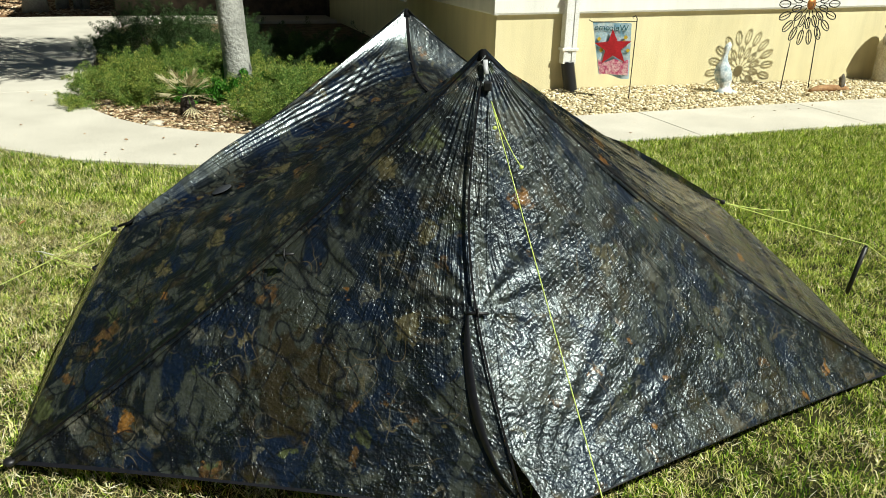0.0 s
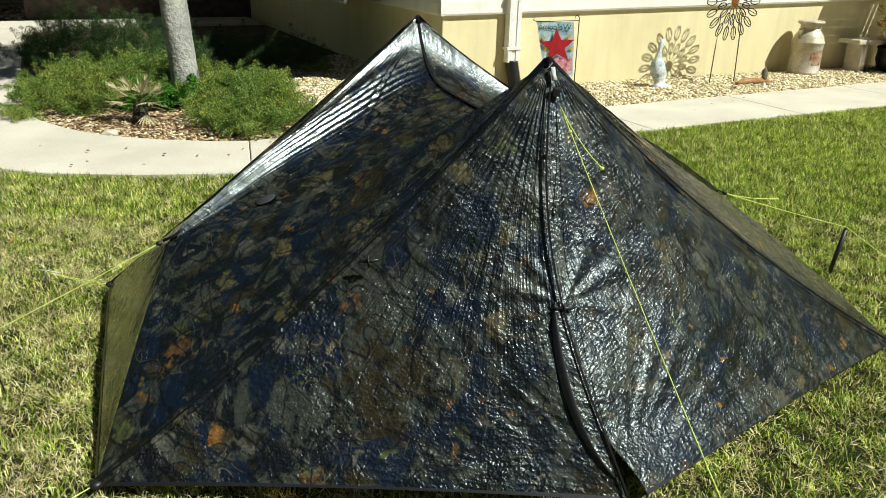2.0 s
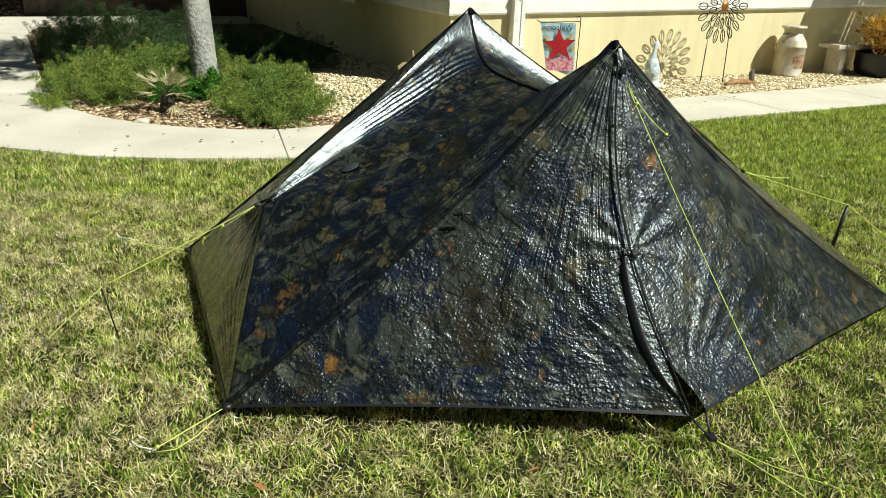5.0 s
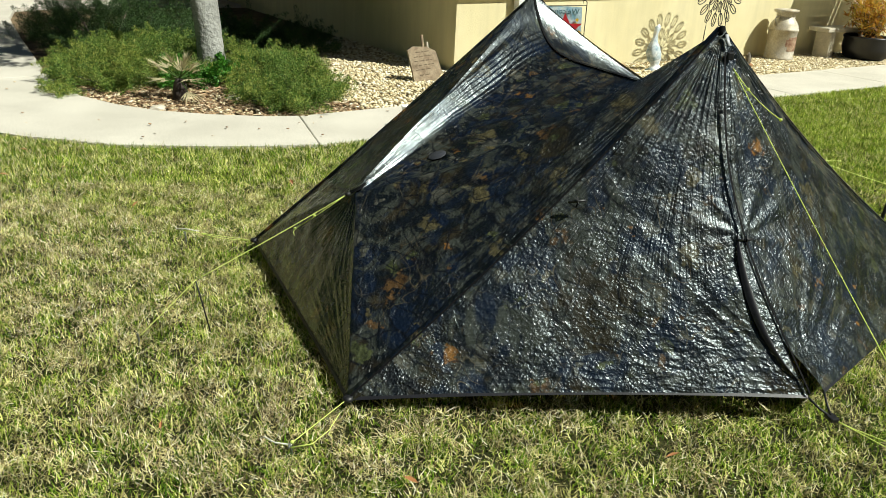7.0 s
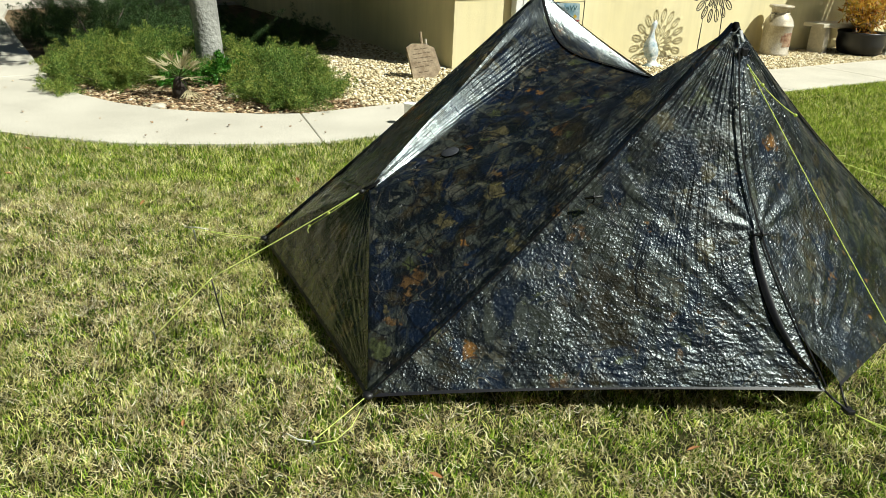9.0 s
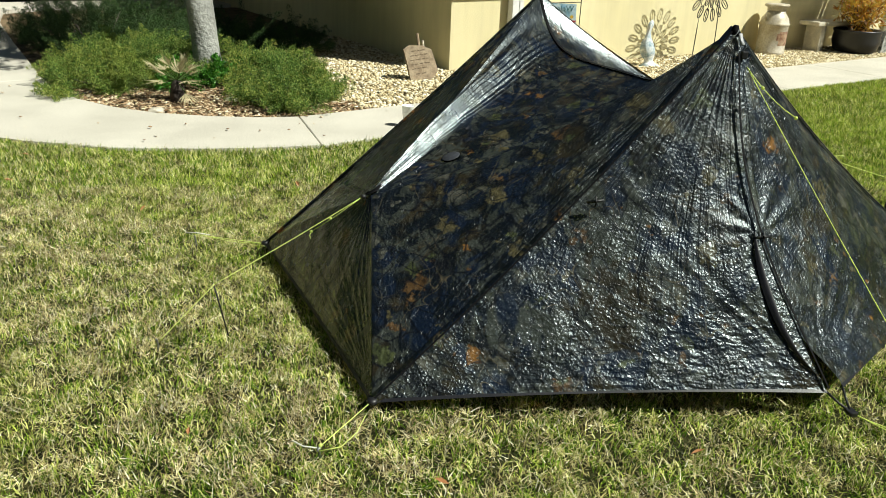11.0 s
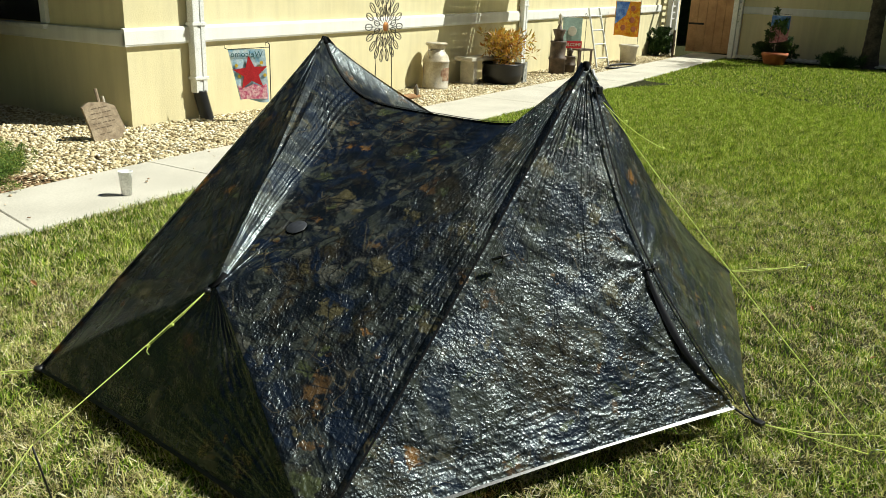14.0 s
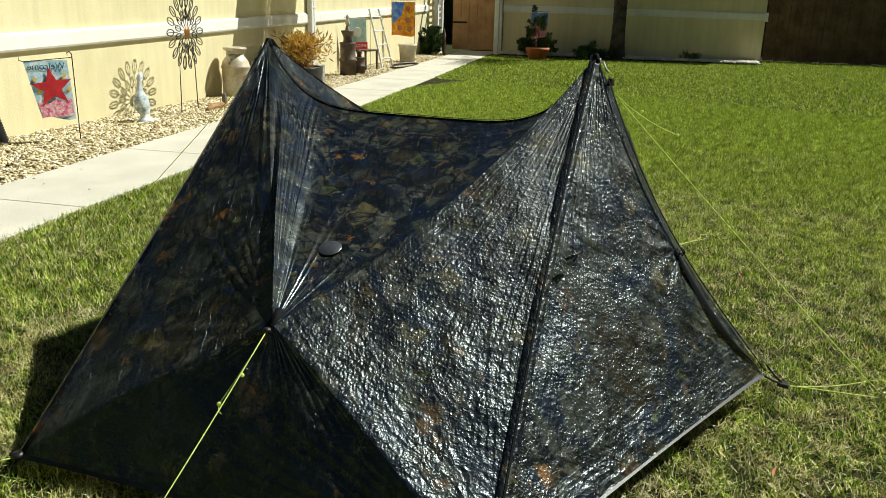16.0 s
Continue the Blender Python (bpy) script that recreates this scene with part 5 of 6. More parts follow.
# palm trunk in front of the far wing
pt = thing("palm_tree", "dark ringed palm trunk with a fan crown by the far wall", "tree", Matrix.Translation(hp(16.5, -5.1, 0.0)))
ring = []
for i in range(70):
    z = i * 0.07 - 0.05
    ring.append((0.16 + 0.08 * math.exp(-z * 3.0) + (0.008 if i % 2 else -0.004), z))
part("trunk", lathe(ring, 16), M_DARKBARK, pt, "", True)
rngq = random.Random(5)
for k in range(22):
    a, el = rngq.uniform(0, 6.28), rngq.uniform(-0.5, 1.1)
    bm = bmesh.new()
    for s in range(12):
        q = 0.25 + s * 0.11
        mid = Vector((math.cos(a) * q, math.sin(a) * q, 4.8 + math.sin(el) * q - 0.25 * q * q))
        sd = Vector((-math.sin(a), math.cos(a), -0.5)) * (0.34 - 0.02 * s)
        sd2 = Vector((math.sin(a), -math.cos(a), -0.5)) * (0.34 - 0.02 * s)
        o = Vector((math.cos(a), math.sin(a), 0)) * 0.05
        for e in (sd, sd2):
            bm.faces.new([bm.verts.new(p) for p in (mid, mid + e * 0.5 + o, mid + e, mid + e * 0.5 - o * 0.2)])
    part("frond", bm, M_TREELEAF, pt)
shrub("fern_clump", "dark fern clump at the palm's foot", 16.2, -4.5, 0.4, 0.35, M_DARKSHADED, 43, 120, 40, (0.12, 0.015), 1, "fern")
shrub("flowering_shrub", "dark leafy shrub behind the terracotta pot", 16.1, -3.05, 0.42, 1.15, M_DARKSHADED, 44, 120, 60, (0.07, 0.03), 1)
shrub("vine_shrub", "dark green climbing shrub against the wall", 15.9, -0.2, 0.3, 0.9, M_DARKSHADED, 45, 120, 50, (0.07, 0.03), 1)
shrub("low_plant", "small dry plant at the far wall's foot", 16.95, -6.9, 0.22, 0.22, M_PALMLEAF, 46, 80, 18, (0.1, 0.012), 1, "plant")

# ---- ornaments along the house ----
def garden_flag(label, m, pole_h, reach):
    g = thing("garden_flag", label, "garden flag", m)
    hook = [(0.0, 0, -0.05), (0.0, 0, pole_h - 0.03), (0.0, 0, pole_h), (-0.02, 0, pole_h + 0.025), (-0.045, 0, pole_h + 0.012), (-0.04, 0, pole_h - 0.01)]
    part("pole", tube(hook, 0.005, 8), M_IRON, g, "thin black iron pole", True)
    part("arm", tube([(0.0, 0, pole_h - 0.03), (-reach, 0, pole_h - 0.055), (-reach - 0.035, 0, pole_h - 0.04), (-reach - 0.03, 0, pole_h - 0.015)], 0.004, 8), M_IRON, g, "", True)
    return g


def cloth(w, h, taper=0.06, wave=0.02, nx=18, nz=22, x0=0.0, z0=0.0, y=0.0, thick=0.002, sway=0.0):
    """A hanging cloth below z0, centred on x0."""
    bm = bmesh.new()
    rows = []
    for j in range(nz + 1):
        q = j / nz
        row = []
        for i in range(nx + 1):
            p = i / nx - 0.5
            row.append((x0 + p * w * (1 - taper * q * 2) + sway * q, y + wave * math.sin(p * 7 + q * 2.0) * q, z0 - h * q - 0.02 * q * math.sin(p * 5)))
        rows.append(row)
    for dy in (-thick / 2, thick / 2):
        g = [[bm.verts.new((x, yy + dy, z)) for x, yy, z in r] for r in rows]
        for j in range(nz):
            for i in range(nx):
                f = (g[j][i], g[j][i + 1], g[j + 1][i + 1], g[j + 1][i])
                bm.faces.new(f if dy < 0 else f[::-1])
    return bm


fl = garden_flag("garden flag with a red star on pale blue cloth", hm(1.235, -0.72, 0.0, -31), 0.80, 0.44)
FW, FH, FX, FZ = 0.39, 0.54, -0.245, 0.75
fl_cloth = part("cloth", cloth(FW, FH, 0.1, 0.012, x0=FX, z0=FZ, sway=0.07), M_SKYCLOTH, fl, "pale blue printed cloth", True)
star = [(0.185 * (1 if k % 2 == 0 else 0.42) * math.sin(k * math.pi / 5 - 0.1), 0.185 * (1 if k % 2 == 0 else 0.42) * math.cos(k * math.pi / 5 - 0.1)) for k in range(10)]
for dy in (-0.016, 0.016):
    part("star", upright([(FX + 0.033 + x * 1.05, FZ - 0.25 + z) for x, z in star], 0.003, None, dy), M_RED, fl_cloth, "red star")
part("flower_border", upright([(FX - 0.11, FZ - 0.37), (FX - 0.03, FZ - 0.4), (FX + 0.06, FZ - 0.36), (FX + 0.14, FZ - 0.385), (FX + 0.2, FZ - 0.36), (FX + 0.21, FZ - 0.52), (FX - 0.08, FZ - 0.52)], 0.003, None, -0.0125), M_PINK, fl_cloth, "pink flower border")
bm = lettering("Welcome", 0.085, 0.001, True)
bmesh.ops.transform(bm, matrix=Matrix.Translation((FX, -0.008, FZ - 0.055)), verts=bm.verts)
part("lettering", bm, M_TEAL, fl_cloth)
for x, z in ((-0.15, -0.17), (0.15, -0.14), (0.13, -0.19), (-0.13, -0.28), (0.17, -0.27)):
    part("printed_flower", upright([(FX + x * 0.9 - z * 0.12 + 0.02 * math.cos(k), FZ + z + 0.02 * math.sin(k)) for k in range(6)], 0.002, None, -0.010), M_YELLOW, fl_cloth)

# metal sun with leaf rays
sn = thing("garden_sun_ornament", "black wire sun ornament with a copper face on two legs", "garden ornament", hm(3.58, -0.52, 0.0, 4))
SZ = 0.93
part("face", lathe([(0.0, 0.028), (0.035, 0.024), (0.058, 0.012), (0.064, 0.0), (0.058, -0.004), (0.0, -0.004)], 20, at=(0, 0, 0)), M_COPPER, sn, "round copper sun face", True).matrix_local = pose(0, -0.004, SZ, 90, 0, 0)
bm = bmesh.new()
for x, z, sx, sz in ((-0.02, 0.015, 0.008, 0.004), (0.02, 0.015, 0.008, 0.004), (0, -0.004, 0.006, 0.014), (0, -0.028, 0.016, 0.004)):
    box((sx * 2, 0.008, sz * 2), (x, -0.03, SZ + z), 0.002, bm=bm)
part("face_relief", bm, M_DARKCLAYSHADE, sn)
for ringi, (r0, r1, cnt, w) in enumerate(((0.07, 0.27, 14, 0.035), (0.2, 0.45, 18, 0.042))):
    for k in range(cnt):
        a = 2 * math.pi * (k + 0.5 * ringi) / cnt
        d, s = Vector((math.sin(a), 0, math.cos(a))), Vector((math.cos(a), 0, -math.sin(a)))
        o = Vector((0, 0.012 * ringi, SZ))
        L = r1 - r0
        b0 = r0 + L * 0.35
        loop = [o + d * b0 + s * w * math.sin(q) * (1 if q < math.pi else 1) * 0.9 + d * (L * 0.65) * (1 - math.cos(q)) / 2 for q in [i * 2 * math.pi / 14 for i in range(15)]]
        bm = tube(loop, 0.0065, 5, None, None, False)
        tube([o + d * r0, o + d * (r1 - 0.02)], 0.005, 5, bm)
        part("ray", bm, M_IRON, sn)
for x0, x1 in ((-0.19, -0.23), (0.17, 0.2)):
    part("leg", tube([(x0, 0.01, SZ - 0.16), ((x0 + x1) / 2, 0.01, 0.4), (x1, 0.01, -0.06)], 0.006, 8), M_IRON, sn, "", True)

# heron-like glazed statue: one plain mesh
bm = lathe([(0.0, 0.0), (0.12, 0.0), (0.13, 0.025), (0.075, 0.05), (0.055, 0.09), (0.09, 0.15), (0.1, 0.22), (0.08, 0.3), (0.045, 0.36), (0.03, 0.42), (0.03, 0.46), (0.042, 0.5), (0.036, 0.535), (0.014, 0.56), (0.0, 0.57)], 22, wobble=0.2)
for v in bm.verts:
    v.co.x *= 1.15 - 0.3 * v.co.z
    v.co.x -= 0.09 * math.sin(max(0, v.co.z) * 4.5)
    v.co.y *= 0.75
st = link("garden_statue", bm, M_GLAZE, smooth=True)
st.matrix_world = hm(2.6, -0.54, -0.035)
tagged(st, "slender white and blue glazed garden statue on the stones", "statue")

# driftwood with a small stone, and dark stones behind
dw = link("driftwood", tube([(-0.27, 0, 0.02), (-0.14, 0.015, 0.035), (0.05, -0.01, 0.04), (0.24, 0.0, 0.03), (0.33, 0.01, 0.02)], 0.05, 10, None, [0.02, 0.038, 0.042, 0.035, 0.015]), mottled("driftwood_grain", (0.24, 0.12, 0.05), (0.42, 0.25, 0.12), 12.0, 0.85, 0, 0.5, 50.0), smooth=True)
dw.matrix_world = hm(3.85, -0.72, -0.02, 3)
tagged(dw, "flat piece of brown driftwood on the stones", "driftwood")


def rock(label, u, v, size, mat, seed, z=0.0):
    bm = bmesh.new()
    bmesh.ops.create_icosphere(bm, subdivisions=3, radius=1.0)
    for p in bm.verts:
        p.co *= 1 + 0.25 * noise.noise(p.co * 1.3 + Vector((seed, 0, 0)))
    bmesh.ops.scale(bm, vec=size, verts=bm.verts)
    ob = link("rock", bm, mat, smooth=True)
    ob.matrix_world = hm(u, v, z + size[2] * 0.75)
    return tagged(ob, label, "rock", "loose rocks")


M_ROCKDARK = mottled("dark_rock", (0.09, 0.08, 0.06), (0.2, 0.17, 0.13), 12.0, 0.9)
rock("small brown upright stone on the driftwood", 4.03, -0.73, (0.04, 0.03, 0.085), M_ROCKDARK, 3, 0.03)
rock("flat pale stone in the mulch", -3.45, -0.95, (0.07, 0.05, 0.03), M_CREAM, 5, -0.04)
rock("pale stone beside the palmetto", -2.75, -0.75, (0.06, 0.04, 0.03), M_CREAM, 15, -0.04)

# milk can
can = thing("milk_can", "old grey milk can with rusty faded paint", "milk can", hm(5.24, -0.26, -0.03))
can_body = part("body", lathe([(0.0, 0.0), (0.19, 0.0), (0.2, 0.015), (0.2, 0.05), (0.195, 0.055), (0.195, 0.40), (0.205, 0.41), (0.205, 0.43), (0.195, 0.44), (0.185, 0.49), (0.14, 0.555), (0.125, 0.57), (0.122, 0.62), (0.0, 0.62)], 30), M_CAN, can, "", True)
part("lid", lathe([(0.0, 0.70), (0.12, 0.695), (0.16, 0.69), (0.168, 0.675), (0.16, 0.655), (0.128, 0.64), (0.128, 0.6), (0.0, 0.6)], 30), M_CAN, can, "broad flanged lid", True)
for s in (-1, 1):
    part("handle", tube([(s * 0.13, 0, 0.585), (s * 0.2, 0, 0.59), (s * 0.215, 0, 0.55), (s * 0.19, 0, 0.47)], 0.011, 8), M_CAN, can, "", True)
bm = bmesh.new()
patchv = [[(0.1965 * math.sin((-0.6 + i * 0.16)), -0.1965 * math.cos((-0.6 + i * 0.16)), 0.14 + j * 0.032) for i in range(9)] for j in range(7)]
gv = [[bm.verts.new(p) for p in r] for r in patchv]
for j in range(6):
    for i in range(8):
        if (i, j) not in ((0, 0), (7, 0), (0, 5), (7, 5), (7, 4), (0, 1)):
            bm.faces.new((gv[j][i], gv[j][i + 1], gv[j + 1][i + 1], gv[j + 1][i]))
for v in [v for v in bm.verts if not v.link_faces]:
    bm.verts.remove(v)
part("painted_panel", bm, M_RUST, can_body, "faded rusty painted picture")

# stone bench with the potted croton before it
bench = thing("garden_bench", "small pale stone bench against the wall", "bench", hm(6.55, -0.28, -0.03))
part("seat", box((1.1, 0.34, 0.06), (0, 0, 0.41), 0.015), M_CREAM, bench)
for x in (-0.36, 0.36):
    part("leg", box((0.12, 0.26, 0.38), (x, 0, 0.19), 0.02), M_CREAM, bench)
pot = thing("plant_pot", "wide black pot holding a croton", "plant pot", hm(6.7, -0.62, -0.03) @ Matrix.Scale(0.9, 4))
part("bowl", lathe([(0.0, 0.0), (0.24, 0.0), (0.33, 0.06), (0.37, 0.2), (0.36, 0.34), (0.38, 0.36), (0.37, 0.385), (0.34, 0.37), (0.33, 0.33), (0.0, 0.33)], 28), M_POTBLACK, pot, "", True)
part("soil", lathe([(0.0, 0.345), (0.33, 0.34), (0.33, 0.335)], 20), M_MULCH, pot, "", True)
rng = np.random.default_rng(77)
cr = thing("croton_plant", "yellow and orange leaved croton growing in the black pot", "plant", hm(6.7, -0.62, 0.265))
cc = np.stack([rng.normal(0, 0.16, 70), rng.normal(0, 0.14, 70), rng.uniform(0.08, 0.5, 70)], 1)
vv, ff = clump_leaves(rng, cc, rng.uniform(0.05, 0.1, 70), 26, 0.11, 0.022, 0.0, 0.35)
mesh_from("foliage", vv, ff, 4, M_CROTON, cr)
bm = bmesh.new()
for k in range(40):
    tube([(0, 0, 0.0), Vector(cc[k]) * 0.5, Vector(cc[k])], 0.006, 5, bm, [0.008, 0.006, 0.003])
part("stems", bm, M_DARKBARK, cr, "", True)
dr = link("draped_cloth", upright([(-0.12, 0.0), (0.14, 0.0), (0.12, 0.18), (0.13, 0.34), (-0.02, 0.33), (-0.09, 0.2)], 0.05), mottled("grey_cloth", (0.07, 0.08, 0.07), (0.42, 0.42, 0.38), 18.0, 0.9), smooth=False)
dr.matrix_world = hm(7.12, -0.8, -0.03, 12)
tagged(dr, "grey mottled weathered figure stone beside the pot", "ornament")

# dark clay fountain-like jar with a small one beside
for label, u, v, k in (("tall dark brown clay pump-shaped ornament", 9.1, -0.5, 0.85), ("short dark brown clay jar beside the tall one", 9.5, -0.58, 0.45)):
    jar = thing("clay_ornament", label, "garden ornament", hm(u, v, -0.03) @ Matrix.Diagonal((0.82, 0.82, 1.12, 1)), "dark clay ornaments")
    part("barrel", lathe([(0.0, 0.0), (0.2 * k ** 0.5, 0.0), (0.2 * k ** 0.5, 0.28 * k), (0.225 * k ** 0.5, 0.29 * k), (0.225 * k ** 0.5, 0.33 * k), (0.19 * k ** 0.5, 0.34 * k), (0.19 * k ** 0.5, 0.6 * k), (0.205 * k ** 0.5, 0.61 * k), (0.2 * k ** 0.5, 0.64 * k), (0.0, 0.64 * k)], 24, wobble=0.06), M_DARKCLAYSHADE, jar, "", True)
    part("neck", lathe([(0.0, 0.63 * k), (0.13 * k, 0.64 * k), (0.11 * k, 0.72 * k), (0.16 * k, 0.82 * k), (0.18 * k, 0.86 * k), (0.07 * k, 0.87 * k), (0.04 * k, 0.95 * k), (0.0, 0.96 * k)], 20, wobble=0.2), M_DARKCLAYSHADE, jar, "", True)
    if k > 0.8:
        part("finial", lathe([(0.0, 0.80), (0.04, 0.82), (0.055, 0.86), (0.03, 0.91), (0.045, 0.95), (0.0, 1.0)], 14, wobble=0.3), M_CREAM, jar, "pale stone finial", True)

# second flag with WELCOME, and the orange one
f2 = garden_flag("pale green garden flag lettered WELCOME in red", hm(10.36, -0.5, -0.035, -40), 1.08, 0.55)
f2_cloth = part("cloth", cloth(0.42, 0.5, 0.0, 0.01, x0=-0.3, z0=1.02), M_GREENCLOTH, f2, "", True)
part("heart", lathe([(0.0, 0.004), (0.09, 0.003), (0.095, 0.0)], 20), M_CREAM, f2_cloth).matrix_local = pose(-0.3, -0.012, 0.76, 90, 0, 0)
part("banner", box((0.46, 0.006, 0.14), (-0.3, -0.012, 0.5), 0.002), M_RED, f2_cloth, "red banner")
bm = lettering("WELCOME", 0.085, 0.001)
bmesh.ops.transform(bm, matrix=Matrix.Translation((-0.3, -0.018, 0.5)), verts=bm.verts)
part("lettering", bm, M_CREAM, f2_cloth)
rack = thing("folding_ladder", "white weathered ladder leaning on the wall", "ladder", hm(11.3, -0.3, -0.035, -8))
for x in (-0.25, 0.25):
    part("stile", tube([(x, -0.28, 0.0), (x * 0.85, 0.05, 1.2)], 0.022, 6), M_WHITE, rack)
for k in range(4):
    z = 0.2 + k * 0.28
    part("rung", tube([(-0.25 + 0.03 * z, -0.28 + 0.27 * z, z), (0.25 - 0.03 * z, -0.28 + 0.27 * z, z)], 0.016, 6), M_WHITE, rack)
wc = thing("wooden_chair", "small dark chair frame below the flag", "chair", hm(10.5, -0.35, -0.035, -20))
part("seat", box((0.42, 0.36, 0.035), (0, 0, 0.4), 0.008), M_DARKCLAYSHADE, wc)
for x in (-0.18, 0.18):
    for y in (-0.15, 0.15):
        part("leg", box((0.035, 0.035, 0.4), (x, y, 0.2), 0.004), M_DARKCLAYSHADE, wc)
f3 = garden_flag("orange sunflower flag with a blue corner", hm(13.2, -0.6, -0.035, -45), 1.42, 0.6)
f3_cloth = part("cloth", cloth(0.6, 0.75, 0.0, 0.015, x0=-0.31, z0=1.35), M_ORANGE, f3, "", True)
part("blue_corner", upright([(-0.6, 1.34), (-0.28, 1.34), (-0.36, 1.05), (-0.6, 0.86)], 0.003, None, -0.018), M_BLUE, f3_cloth, "blue printed corner")
for x, z in ((-0.2, 1.2), (-0.4, 0.78), (-0.15, 0.75), (-0.2, 0.95)):
    part("printed_sunflower", lathe([(0.0, 0.003), (0.06, 0.002), (0.065, 0.0)], 12), M_TERRA, f3_cloth).matrix_local = pose(x, -0.022, z, 90, 0, 0)
cp = thing("plant_pot", "cream ceramic pot under the orange flag", "plant pot", hm(12.95, -0.5, -0.035))
part("bowl", lathe([(0.0, 0.0), (0.16, 0.0), (0.2, 0.36), (0.225, 0.37), (0.225, 0.42), (0.19, 0.42), (0.18, 0.36), (0.0, 0.34)], 24), M_CREAM, cp, "", True)
part("soil", lathe([(0.0, 0.38), (0.18, 0.375)], 16), M_MULCH, cp)
hose = thing("garden_hose", "coiled grey garden hose on the stones", "hose", hm(11.6, -0.85, -0.01))
part("coil", tube([((0.45 + 0.05 * math.sin(k)) * math.cos(k * 0.35) * 1.5, (0.2 + 0.02 * math.sin(k * 2)) * math.sin(k * 0.35), 0.01 + 0.008 * (k // 18)) for k in range(60)], 0.014, 6), M_BLACK, hose, "", True)
wheel = thing("wagon_wheel", "dark rusty wagon wheel leaning by the gate", "wheel", hm(15.9, -0.62, 0.31, 20))
part("rim", tube([(0.33 * math.cos(k * math.pi / 16), 0, 0.33 * math.sin(k * math.pi / 16)) for k in range(33)], 0.022, 6, None, None, False), M_DARKCLAYSHADE, wheel, "", True)
for k in range(5):
    a = k * math.pi / 5
    part("spoke", tube([(-0.33 * math.cos(a), 0, -0.33 * math.sin(a)), (0.33 * math.cos(a), 0, 0.33 * math.sin(a))], 0.013, 6), M_DARKCLAYSHADE, wheel)
tp = thing("plant_pot", "wide terracotta pot by the lawn's edge", "plant pot", hm(15.6, -3.16, -0.02) @ Matrix.Scale(0.88, 4))
part("bowl", lathe([(0.0, 0.0), (0.24, 0.0), (0.33, 0.26), (0.34, 0.27), (0.34, 0.34), (0.29, 0.34), (0.28, 0.28), (0.0, 0.26)], 28), M_TERRA, tp, "", True)
part("soil", lathe([(0.0, 0.31), (0.3, 0.3)], 16), M_MULCH, tp)
f4 = garden_flag("small dark flag with a pink flower print", hm(15.95, -2.92, 0.0, 90), 1.2, 0.4)
part("cloth", cloth(0.42, 0.62, 0.0, 0.02, x0=-0.2, z0=1.12), M_PINK, f4, "", True)
part("dark_top", upright([(-0.41, 1.12), (0.01, 1.12), (0.01, 0.86), (-0.2, 0.96), (-0.41, 0.8)], 0.003, None, 0.022), M_BLUE, f4)

# wooden sign at the house corner, its writing as plain bars
sg = thing("wooden_sign", "weathered grey-brown wooden sign stuck in the stones", "sign", hm(-0.6, -0.44, -0.05, -4) @ pose(0, 0, 0, -8, -7, 0) @ Matrix.Scale(1.12, 4))
board = part("board", upright([(-0.12, 0.0), (0.09, 0.0), (0.17, 0.09), (0.13, 0.29), (0.04, 0.34), (-0.09, 0.36), (-0.15, 0.33), (-0.13, 0.15)], 0.03), M_WOODSIGN, sg)
rngw = random.Random(2)
for z, w in ((0.30, 0.16), (0.26, 0.19), (0.22, 0.2), (0.18, 0.2), (0.14, 0.18), (0.09, 0.12)):
    x = -w / 2
    while x < w / 2 - 0.02:
        k = rngw.uniform(0.018, 0.05)
        part("writing_bar", box((k, 0.003, 0.007), (x + k / 2, -0.0152, z + 0.02 * -x), 0.0), M_BURNT, board)
        x += k + rngw.uniform(0.008, 0.016)
part("post", tube([(0.03, 0.035, -0.04), (0.03, 0.035, 0.45)], 0.014, 8), M_WOODSIGN, sg)
part("post", tube([(0.075, 0.035, -0.04), (0.075, 0.035, 0.38)], 0.011, 8), M_CREAM, sg)

# paper cup on the walkway
cup = thing("paper_cup", "white paper cup standing on the walkway", "cup", Matrix.Translation((-0.655, 5.905, 0.0165)))
part("cup_wall", lathe([(0.0, 0.004), (0.032, 0.004), (0.033, 0.0), (0.046, 0.155), (0.0485, 0.158), (0.0485, 0.163), (0.045, 0.163), (0.031, 0.008), (0.0, 0.008)], 26), M_CUP, cup, "", True)

# ---- loose cover: stones, bark, grass, dry leaves ----
ICO = np.array([(0, 0, 1), (0.894, 0, 0.447), (0.276, 0.851, 0.447), (-0.724, 0.526, 0.447), (-0.724, -0.526, 0.447), (0.276, -0.851, 0.447), (0.724, 0.526, -0.447), (-0.276, 0.851, -0.447), (-0.894, 0, -0.447), (-0.276, -0.851, -0.447), (0.724, -0.526, -0.447), (0, 0, -1)])
ICO_F = np.array([(0, 1, 2), (0, 2, 3), (0, 3, 4), (0, 4, 5), (0, 5, 1), (1, 6, 2), (2, 7, 3), (3, 8, 4), (4, 9, 5), (5, 10, 1), (2, 6, 7), (3, 7, 8), (4, 8, 9), (5, 9, 10), (1, 10, 6), (6, 11, 7), (7, 11, 8), (8, 11, 9), (9, 11, 10), (10, 11, 6)])


